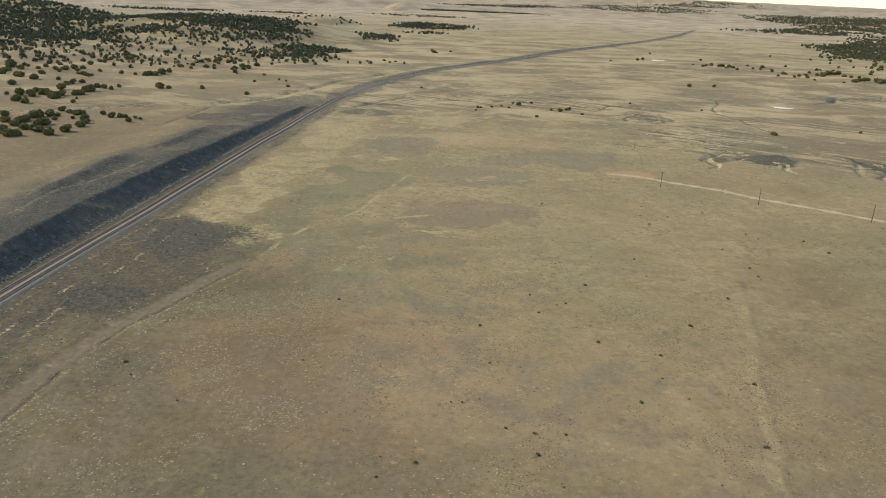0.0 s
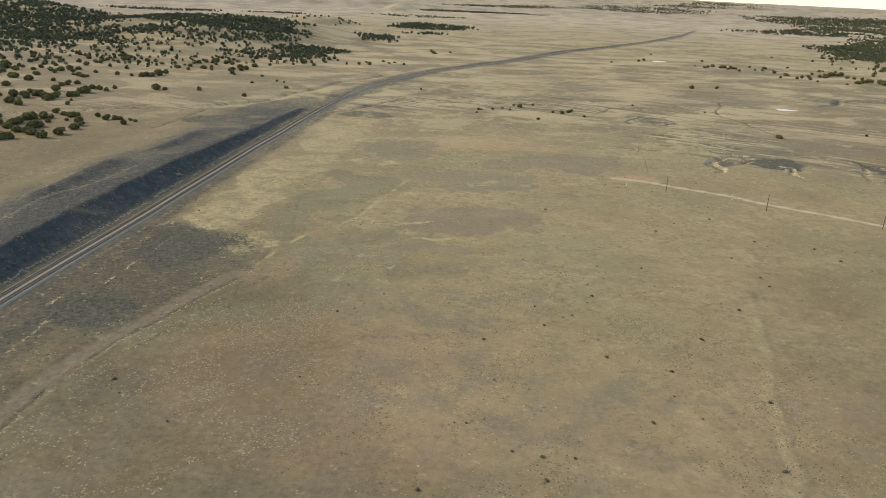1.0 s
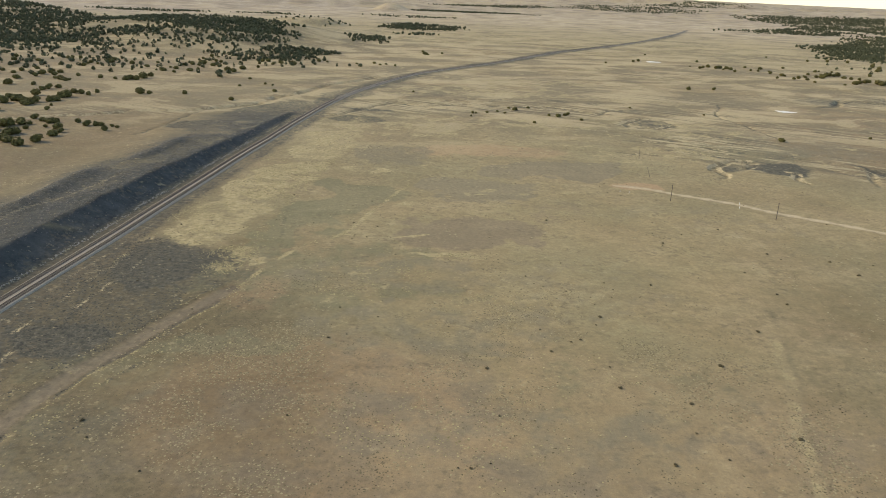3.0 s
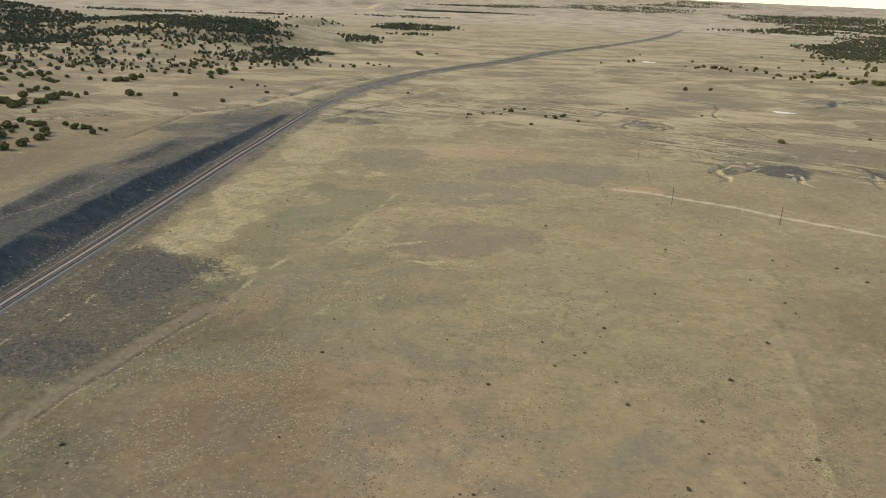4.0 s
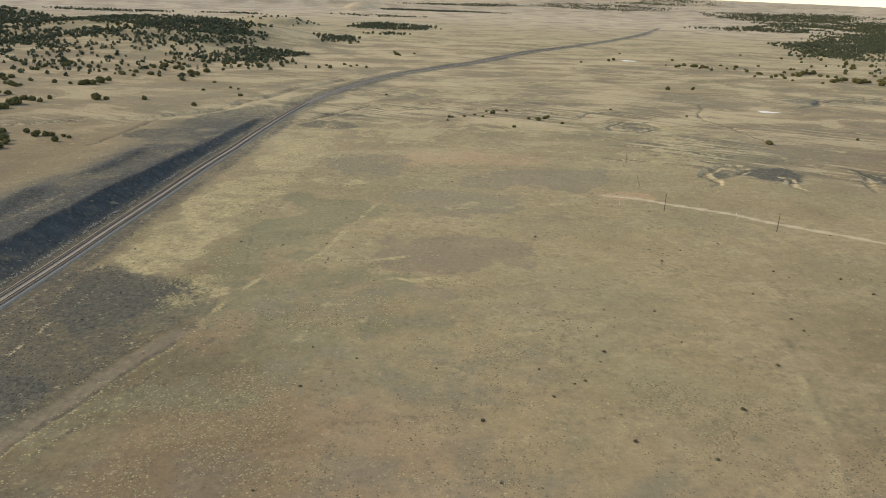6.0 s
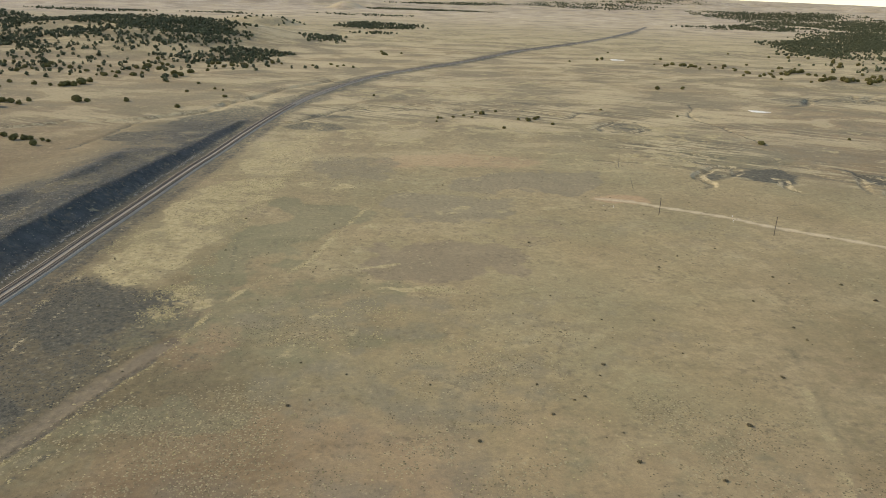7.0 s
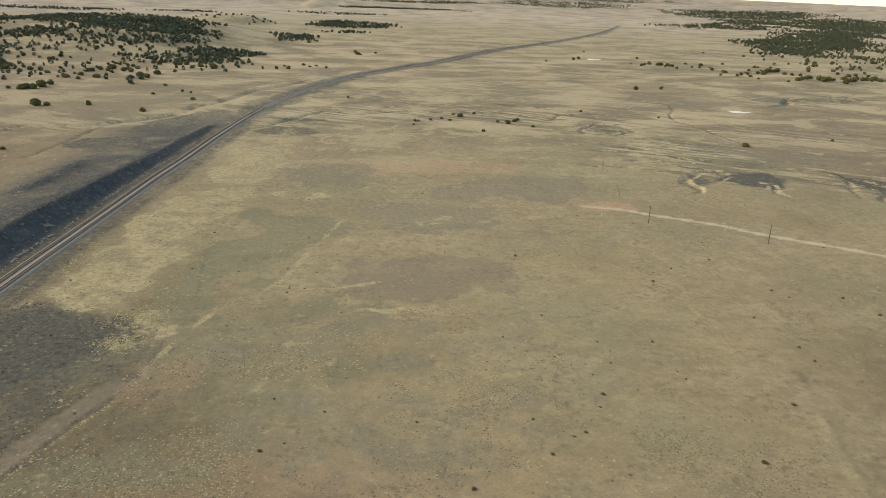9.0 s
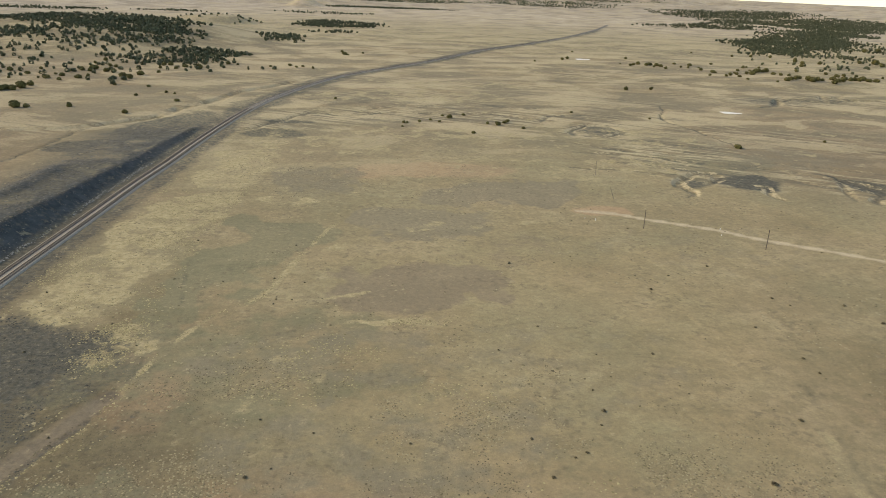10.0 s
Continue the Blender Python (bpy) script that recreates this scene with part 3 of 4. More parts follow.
def plain_material(name, dark, light, scale, rough=0.9, metal=0.0, relief=0.0, spread=0.25):
    m, n, l, b = material(name)
    where = n.new("ShaderNodeNewGeometry").outputs["Position"]
    fine = noise_node(n, l, where, scale, 5, 0.65)
    col = ramp(n, l, fine, (0.3, dark), (0.7, light))
    info = n.new("ShaderNodeObjectInfo")
    col = mix(n, l, spread, col, ramp(n, l, info.outputs["Random"], (0.0, (0.5, 0.5, 0.5)), (1.0, (1.4, 1.4, 1.4))), "MULTIPLY")
    l.new(col, b.inputs["Base Color"])
    b.inputs["Roughness"].default_value, b.inputs["Metallic"].default_value = rough, metal
    b.inputs["Specular IOR Level"].default_value = 0.2
    if relief:
        bump(n, l, b, fine, 0.6, relief)
    return m


def foliage_material(name, dark, light):
    m, n, l, b = material(name)
    geo = n.new("ShaderNodeNewGeometry")
    col = ramp(n, l, geo.outputs["Random Per Island"], (0.0, dark), (1.0, light))
    fine = noise_node(n, l, geo.outputs["Position"], 3.0, 3)
    col = mix(n, l, 0.5, col, ramp(n, l, fine, (0.3, (0.6, 0.6, 0.6)), (0.7, (1.25, 1.25, 1.25))), "MULTIPLY")
    l.new(col, b.inputs["Base Color"])
    b.inputs["Roughness"].default_value = 0.8
    b.inputs["Specular IOR Level"].default_value = 0.2
    return m


GROUND = ground_material()
LEAF = foliage_material("juniper_foliage", (0.07, 0.063, 0.018), (0.145, 0.122, 0.038))
# cooler than the near juniper leaves, with distance haze mixed into the colour
FAR_LEAF = foliage_material("hazy_far_foliage", (0.054, 0.061, 0.031), (0.112, 0.116, 0.058))
DRY_SCRUB = foliage_material("dry_scrub", (0.1, 0.08, 0.045), (0.19, 0.153, 0.086))
DARK_SCRUB = foliage_material("dark_scrub", (0.04, 0.039, 0.03), (0.11, 0.1, 0.07))
SAGE = foliage_material("sage_foliage", (0.088, 0.072, 0.04), (0.168, 0.137, 0.076))
PALE_STRAW = foliage_material("pale_straw", (0.16, 0.132, 0.062), (0.4, 0.335, 0.165))
STRAW = foliage_material("straw_blades", (0.13, 0.104, 0.056), (0.34, 0.282, 0.158))
BARK = plain_material("bark", (0.08, 0.06, 0.045), (0.18, 0.14, 0.1), 6, relief=0.03)
BALLAST = plain_material("ballast", (0.21, 0.176, 0.13), (0.37, 0.312, 0.235), 1.5, relief=0.1)
RAIL = plain_material("rail_steel", (0.06, 0.046, 0.036), (0.12, 0.095, 0.075), 3, rough=0.6)
TIE = plain_material("tie_wood", (0.115, 0.094, 0.072), (0.235, 0.195, 0.15), 3, relief=0.02)
POLE = plain_material("pole_wood", (0.06, 0.045, 0.035), (0.13, 0.10, 0.08), 5, relief=0.02)
GREY_WOOD = plain_material("grey_wood", (0.13, 0.11, 0.085), (0.24, 0.2, 0.155), 5, relief=0.02)
STONE = plain_material("grey_rock", (0.06, 0.056, 0.048), (0.2, 0.18, 0.15), 1.5, relief=0.05)
CHALK = plain_material("pale_rock", (0.17, 0.152, 0.125), (0.36, 0.322, 0.265), 1.5, relief=0.05)
WHITE = plain_material("white_plastic", (0.7, 0.7, 0.68), (0.82, 0.82, 0.8), 4, rough=0.5)
GLAZE = plain_material("brown_porcelain", (0.08, 0.04, 0.03), (0.13, 0.07, 0.05), 9, rough=0.25)


def water_material():
    m, n, l, b = material("pond_water")
    where = n.new("ShaderNodeNewGeometry").outputs["Position"]
    # the reflection of the pale low sky is painted into the base colour
    b.inputs["Base Color"].default_value = (0.66, 0.585, 0.46, 1)
    b.inputs["Roughness"].default_value = 0.35
    bump(n, l, b, noise_node(n, l, where, 0.8, 3), 0.1, 0.05)
    return m


WATER = water_material()


# ---- mesh helpers ----
def part(name, bm, mat, parent=None, label=""):
    me = bpy.data.meshes.new(name)
    bm.to_mesh(me)
    bm.free()
    me.materials.append(mat)
    ob = new(name, me)
    ob.parent = parent
    return tagged(ob, label) if label else ob


def sheet(name, verts, faces, mat, parent=None, smooth=False):
    me = bpy.data.meshes.new(name)
    me.from_pydata([tuple(v) for v in verts], [], faces)
    me.materials.append(mat)
    if smooth:
        me.shade_smooth()
    ob = new(name, me)
    ob.parent = parent
    return ob


def soup(name, verts, loops, mat, parent=None):
    """A mesh of triangles straight from arrays."""
    me = bpy.data.meshes.new(name)
    me.vertices.add(len(verts))
    me.vertices.foreach_set("co", np.asarray(verts, np.float32).ravel())
    me.loops.add(loops.size)
    me.loops.foreach_set("vertex_index", loops.astype(np.int32).ravel())
    me.polygons.add(len(loops))
    me.polygons.foreach_set("loop_start", np.arange(0, loops.size, loops.shape[1], dtype=np.int32))
    me.update(calc_edges=True)
    me.materials.append(mat)
    ob = new(name, me)
    ob.parent = parent
    return ob


def tube(bm, a, b, ra, rb, sides=8):
    a, b = Vector(a), Vector(b)
    q = (b - a).to_track_quat("Z", "Y")
    rings = []
    for p, r in ((a, ra), (b, rb)):
        rings.append([bm.verts.new(p + q @ Vector((r * math.cos(2 * math.pi * i / sides), r * math.sin(2 * math.pi * i / sides), 0))) for i in range(sides)])
    for i in range(sides):
        j = (i + 1) % sides
        bm.faces.new((rings[0][i], rings[0][j], rings[1][j], rings[1][i]))
    bm.faces.new(rings[0][::-1])
    bm.faces.new(rings[1])


def block(bm, centre, size, turn=0.0):
    bmesh.ops.create_cube(bm, size=1, matrix=Matrix.Translation(centre) @ Matrix.Rotation(turn, 4, "Z") @ Matrix.Diagonal((*size, 1)))


# ---- ground ----
def build_ground():
    front = np.arange(-39, 42.01, 0.125)
    rest = np.arange(42.0, 321.0, 3.0)[1:]
    angles = np.radians(np.concatenate([front, rest]))
    radii = np.concatenate([[4, 20, 45, 75, 100, 118], 130 * 1.0051 ** np.arange(0, 725)])
    radii = np.concatenate([radii[radii < 4900], [4960]])
    A, R = np.meshgrid(angles, radii)
    x, y = R * np.sin(A), R * np.cos(A)
    h, dark, pale, rock, bare, red, bank = land(x, y)
    na, nr = len(angles), len(radii)
    verts = np.stack([x, y, h], -1).reshape(-1, 3)
    i = np.arange(nr - 1)[:, None] * na
    j = np.arange(na)[None, :]
    k = (j + 1) % na
    quads = np.stack([i + j, i + na + j, i + na + k, i + k], -1).reshape(-1, 4)[:, ::-1]
    hub = [na * nr] * na
    verts = np.vstack([verts, [[0, 0, h[0].mean()]]])
    cap = np.stack([j[0], k[0], hub, hub], -1)
    me = bpy.data.meshes.new("ground")
    me.vertices.add(len(verts))
    me.vertices.foreach_set("co", verts.astype(np.float32).ravel())
    loops = np.concatenate([quads.ravel(), cap[:, [1, 0, 2]].ravel()])
    me.loops.add(len(loops))
    me.loops.foreach_set("vertex_index", loops.astype(np.int32))
    me.polygons.add(len(quads) + na)
    me.polygons.foreach_set("loop_start", np.concatenate([np.arange(len(quads)) * 4, len(quads) * 4 + np.arange(na) * 3]).astype(np.int32))
    me.update(calc_edges=True)
    me.materials.append(GROUND)
    ob = new("ground", me)
    ob.data.shade_smooth()
    dark, pale, rock, bare, red, bank = (np.append(v.ravel(), 0.0) for v in (dark, pale, rock, bare, red, bank))
    streak = (0.1 + 0.75 * step(520, 760, verts[:, 1]) - 0.3 * step(1300, 2600, verts[:, 1])) * (0.7 + 0.3 * step(-230, -110, verts[:, 0] + 0.05 * verts[:, 1]))
    shift = 30 * fbm(verts[:, 0], verts[:, 1], 60, 91)
    worn = patches(verts[:, 0], verts[:, 1], shift, shift, EROSION)
    # share of painted haze, rising from 1500 to 3000 metres out
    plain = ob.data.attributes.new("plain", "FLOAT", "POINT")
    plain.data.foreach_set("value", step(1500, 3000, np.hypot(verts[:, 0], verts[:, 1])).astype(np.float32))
    wx, wy = 24 * fbm(verts[:, 0], verts[:, 1], 34, 92) + 9 * fbm(verts[:, 0], verts[:, 1], 8, 93, 3), 24 * fbm(verts[:, 0], verts[:, 1], 34, 94) + 9 * fbm(verts[:, 0], verts[:, 1], 8, 95, 3)
    tone = [patches(verts[:, 0], verts[:, 1], wx, wy, rows) for rows in (OLIVE, GREY, MAUVE)]
    tone.append(0.5 + 0.5 * patches(verts[:, 0], verts[:, 1], wx, wy, BLEACHED) - 0.5 * patches(verts[:, 0], verts[:, 1], wx, wy, DIMMED))
    lane = ob.data.attributes.new("lane", "FLOAT", "POINT")
    lane.data.foreach_set("value", (1 - step(2.4, 4.0, away(verts[:, 0] + 0.1 * wx, verts[:, 1] + 0.1 * wy, dirt_line, 40)[0])).astype(np.float32))
    tones = ob.data.attributes.new("tone", "FLOAT_COLOR", "POINT")
    tones.data.foreach_set("color", np.clip(np.stack(tone, -1), 0, 1).astype(np.float32).ravel())
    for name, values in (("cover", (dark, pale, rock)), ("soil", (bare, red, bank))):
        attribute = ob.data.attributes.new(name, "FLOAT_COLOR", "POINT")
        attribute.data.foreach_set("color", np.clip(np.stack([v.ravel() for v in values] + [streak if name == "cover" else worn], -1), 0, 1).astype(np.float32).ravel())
    return tagged(ob, "dry tan grassland with dark scrub patches and eroded gullies", "ground", kind="structure")


ground = build_ground()


def height(x, y):
    return float(land(np.array([float(x)]), np.array([float(y)]))[0][0])


def heights(x, y):
    return land(x, y)[0]


# ---- railway ----
def offset_line(line, off):
    t = np.gradient(line, axis=0)
    t /= np.linalg.norm(t, axis=1)[:, None]
    return line + np.stack([-t[:, 1], t[:, 0]], -1) * off


def ribbon(name, line, profile, mat, parent, label=""):
    """Sweeps a profile of (offset to the left, height) along a line."""
    rows = [np.column_stack([offset_line(line, o), np.full(len(line), z)]) for o, z in profile]
    verts = np.stack(rows, 1).reshape(-1, 3)
    n = len(profile)
    faces = [(i * n + j, i * n + j + 1, (i + 1) * n + j + 1, (i + 1) * n + j) for i in range(len(line) - 1) for j in range(n - 1)]
    ob = sheet(name, verts, [f[::-1] for f in faces], mat, parent)
    return tagged(ob, label) if label else ob


fine_track = spline(TRACK, 6)
railway = tagged(new("railway"), "double railway track on pale stone ballast", "railway", kind="structure")
ribbon("ballast_bed", fine_track, [(4.7, -0.05), (4.0, 0.5), (3.6, 0.62), (0.6, 0.62), (0, 0.5), (-0.6, 0.62), (-3.6, 0.62), (-4.0, 0.5), (-4.7, -0.05)], BALLAST, railway)
for centre in (2.1, -2.1):
    for gauge in (0.7525, -0.7525):
        o = centre + gauge
        ribbon("rail", fine_track, [(o + 0.075, 0.74), (o + 0.036, 0.76), (o + 0.036, 0.93), (o - 0.036, 0.93), (o - 0.036, 0.76), (o - 0.075, 0.74)], RAIL, railway)


# ---- trees and shrubs ----
def crown_mesh(rng, tall, wide, clumps, leaf):
    """A juniper crown: leaf sprays on the shell and inside of an uneven, lobed mass."""
    lobes = [(rng.uniform(-0.32, 0.32) * wide, rng.uniform(-0.32, 0.32) * wide, tall * rng.uniform(0.22, 0.6), rng.uniform(0.24, 0.4) * wide, rng.uniform(0.2, 0.34) * tall) for _ in range(8)]
    lobes.append((0, 0, 0.5 * tall, 0.4 * wide, 0.44 * tall))
    verts, faces = [], []
    for _ in range(clumps):
        lx, ly, lz, lw, lh = lobes[rng.integers(len(lobes))]
        v = rng.normal(size=3)
        v /= np.linalg.norm(v)
        q = rng.uniform(0.72, 1.08)
        c = np.array([lx + v[0] * lw * q, ly + v[1] * lw * q, max(0.04 * tall, lz + v[2] * lh * q)])
        size = leaf * rng.uniform(0.6, 1.3)
        a = rng.normal(size=3)
        a = np.cross(v, a)
        a /= np.linalg.norm(a)
        b = np.cross(v, a)
        s = len(verts)
        verts += [c - a * size, c - b * size * 0.7, c + a * size, c + b * size * 0.7, c + v * size * 0.7]
        faces += [(s, s + 1, s + 4), (s + 1, s + 2, s + 4), (s + 2, s + 3, s + 4), (s + 3, s, s + 4)]
    return verts, faces


def juniper(seed, tall, wide):
    rng = np.random.default_rng(seed)
    root = new("juniper_tree")
    bm = bmesh.new()
    tube(bm, (0, 0, -0.4), (0.05, 0.03, 0.35 * tall), 0.07 * tall * 0.7, 0.04 * tall * 0.7)
    for k in range(5):
        a = 2 * math.pi * k / 5 + rng.uniform(-0.4, 0.4)
        tube(bm, (0, 0, 0.12 * tall), (0.32 * wide * math.cos(a), 0.32 * wide * math.sin(a), 0.55 * tall), 0.03 * tall, 0.01 * tall, 5)
    part("trunk", bm, BARK, root, "shaggy grey-brown trunk with limbs")
    verts, faces = crown_mesh(rng, tall, wide, 260, 0.17 * wide)
    sheet("crown", verts, faces, LEAF, root)
    return tagged(root, "dark green juniper tree with a dense rounded crown on dry grass", "tree", "junipers on the grassland")


kinds = [juniper(100 + k, tall, wide) for k, (tall, wide) in enumerate([(4.3, 5.0), (4.8, 5.2), (3.7, 5.6), (4.2, 4.4), (5.2, 5.0)])]
placed_kinds = set()
to_plant = []


def plant(x, y, size, z):
    k = int(lattice(np.int64(x * 10), np.int64(y * 10), 5) * 4.999)
    m = pose(x, y, z - 0.1, 0, 0, 360 * float(lattice(np.int64(x * 7), np.int64(y * 3), 8))) @ Matrix.Scale(size, 4)
    if k in placed_kinds:
        t = kinds[k].copy()
        scene.collection.objects.link(t)
        t.matrix_basis = m
        for child in kinds[k].children:
            c = child.copy()
            scene.collection.objects.link(c)
            c.parent = t
    else:
        kinds[k].matrix_basis = m
        placed_kinds.add(k)


THICKET = [(-367, 605, 1.3), (-353, 582, 1.3), (-337, 550, 1.4), (-322, 532, 1.7), (-316, 533, 1.5), (-338, 569, 1.4), (-342, 585, 1.5), (-340, 590, 1.5), (-324, 558, 1.4), (-340, 603, 1.7), (-339, 609, 1.7), (-320, 573, 1.6), (-318, 578, 1.4), (-316, 555, 1.4), (-309, 550, 1.4), (-297, 541, 1.7), (-290, 554, 1.5), (-335, 638, 1.1), (-324, 629, 1.0), (-315, 623, 1.3), (-311, 626, 1.1), (-298, 600, 1.3), (-290, 587, 1.0), (-290, 574, 1.4)]
THICKET_EDGE = [(-321, 597, 0.8), (-333, 613, 1.5), (-327, 614, 0.9), (-310, 605, 0.6), (-295, 628, 0.9), (-283, 617, 1.2), (-277, 618, 1.1), (-273, 619, 0.9), (-262, 600, 1.0), (-263, 616, 0.6), (-257, 612, 0.6), (-453, 770, 1.5), (-425, 710, 0.9), (-412, 710, 1.8), (-397, 679, 1.7), (-384, 669, 1.7), (-399, 706, 1.8), (-409, 734, 1.3), (-395, 722, 1.8), (-387, 717, 1.5), (-376, 698, 1.5), (-374, 706, 1.7), (-375, 717, 1.5), (-394, 754, 1.6)]
WEST_GROVE = [(-404, 785, 1.1), (-402, 795, 1.4), (-396, 802, 1.2), (-366, 723, 1.5), (-363, 728, 1.5), (-366, 746, 1.5), (-362, 751, 1.8), (-353, 701, 0.7), (-346, 679, 0.9), (-367, 775, 1.3), (-360, 773, 1.3), (-349, 767, 1.2), (-349, 785, 1.1), (-477, 829, 1.5), (-454, 816, 1.7), (-429, 819, 1.1), (-499, 923, 1.3), (-519, 921, 1.0), (-497, 904, 1.0), (-491, 945, 1.0), (-464, 905, 1.3), (-461, 882, 1.2), (-447, 899, 1.2), (-415, 855, 1.2), (-391, 890, 1.2), (-372, 885, 0.9), (-359, 884, 1.5), (-357, 890, 1.5), (-349, 887, 1.5), (-346, 900, 1.8)]
WEST_SLOPE = [(-344, 918, 1.5), (-533, 910, 2.3), (-513, 893, 1.6), (-483, 832, 1.5), (-509, 849, 1.8), (-441, 1035, 1.7), (-412, 1032, 1.4), (-382, 1007, 1.0), (-349, 972, 1.3), (-331, 959, 0.9), (-344, 1036, 1.0), (-326, 1059, 1.7), (-312, 992, 1.0), (-317, 977, 1.3), (-305, 1037, 1.3), (-296, 1033, 1.3), (-274, 993, 1.6), (-264, 983, 1.3), (-260, 1012, 1.5), (-266, 933, 0.6), (-230, 928, 0.7), (-226, 865, 0.7), (-203, 888, 0.6), (-193, 880, 0.6), (-181, 835, 0.8), (-265, 797, 1.2), (-209, 767, 1.0), (-298, 791, 1.0), (-307, 789, 1.6)]
MID_TREES = [(27, 728, 0.5), (29, 745, 0.6), (32, 746, 0.5), (43, 752, 0.6), (54, 762, 0.5), (61, 753, 0.5), (73, 774, 1.0), (84, 703, 0.6), (103, 747, 0.6), (111, 742, 0.9), (119, 751, 0.7), (123, 758, 0.7), (131, 727, 0.6), (87, 789, 0.6), (67, 784, 0.5), (-33, 871, 0.5), (198, 815, 0.5), (267, 787, 0.5), (292, 660, 1.0), (386, 690, 0.6), (314, 985, 1.3), (350, 996, 1.0), (-30, 1309, 1.4), (-35, 1349, 1.0), (-25, 1300, 0.8), (-1, 1332, 0.8)]
EAST_GROVE = [(493, 1139, 0.8), (515, 1133, 1.1), (530, 1151, 1.2), (531, 1125, 1.0), (551, 1172, 1.0), (580, 1182, 1.6), (601, 1211, 1.7), (613, 1222, 1.7), (628, 1228, 1.7), (617, 1187, 1.2), (616, 1166, 1.2), (624, 1155, 1.2), (583, 1091, 1.5), (595, 1100, 1.5), (607, 1110, 1.6), (617, 1120, 1.4), (620, 1102, 1.9), (620, 1090, 1.9), (529, 1098, 0.8), (562, 1078, 0.7), (686, 1240, 1.1), (779, 1400, 1.5), (746, 1325, 1.4)]
POND_ROW = [(273, 1298, 0.8), (326, 1328, 1.1), (339, 1344, 1.1), (449, 1368, 1.1), (411, 1288, 0.6), (420, 1265, 1.0), (429, 1277, 1.0), (442, 1291, 1.3), (452, 1277, 1.3), (458, 1280, 1.3), (467, 1275, 1.3), (472, 1268, 1.2), (511, 1308, 0.9), (503, 1263, 0.8), (513, 1258, 1.0), (584, 1327, 0.9), (639, 1531, 0.8), (382, 1467, 0.7), (773, 1476, 1.3), (738, 1484, 1.3), (697, 1478, 1.0), (-83, 1139, 0.7), (-101, 1148, 0.9), (-91, 1128, 0.7), (-125, 1131, 0.7), (-69, 1121, 0.9)]
EAST_EDGE = [(626, 1095, 1.5), (636, 1103, 1.5), (645, 1104, 1.1), (671, 1121, 1.5), (646, 1076, 1.8), (664, 1096, 1.5), (676, 1104, 1.9), (697, 1119, 1.5), (705, 1121, 1.5), (709, 1115, 1.5), (725, 1130, 1.6), (721, 1112, 1.5), (734, 1114, 1.5), (787, 1173, 1.0), (758, 1194, 1.0), (715, 1179, 1.4), (738, 1197, 1.2), (719, 1214, 1.2), (942, 1407, 2.5), (925, 1367, 1.9), (917, 1419, 1.5), (811, 1376, 1.6), (773, 1367, 1.4), (810, 1451, 1.2), (1109, 1677, 2.4), (1160, 1705, 2.4)]
TREE_SIZE = 0.88
to_plant += THICKET + THICKET_EDGE + WEST_GROVE + WEST_SLOPE + MID_TREES + EAST_GROVE + POND_ROW + EAST_EDGE
# more scattered junipers: x, y, half width, half depth, how many, size
GROVES = [(-480, 880, 90, 60, 16, 1.2), (-420, 1020, 190, 70, 26, 1.1), (-260, 1120, 110, 40, 20, 1.1), (560, 1250, 120, 60, 16, 1.1)]
rng = np.random.default_rng(4)
for cx, cy, a, b, count, size in GROVES:
    for _ in range(count):
        t, q = rng.uniform(0, 2 * math.pi), rng.uniform(0, 1) ** 0.6
        to_plant.append((cx + a * q * math.cos(t), cy + b * q * math.sin(t), size * rng.uniform(0.55, 1.2)))
spots = np.array(to_plant)
for (x, y, size), z in zip([(a, b, c * TREE_SIZE) for a, b, c in to_plant], heights(spots[:, 0], spots[:, 1])):
    plant(x, y, size, float(z))


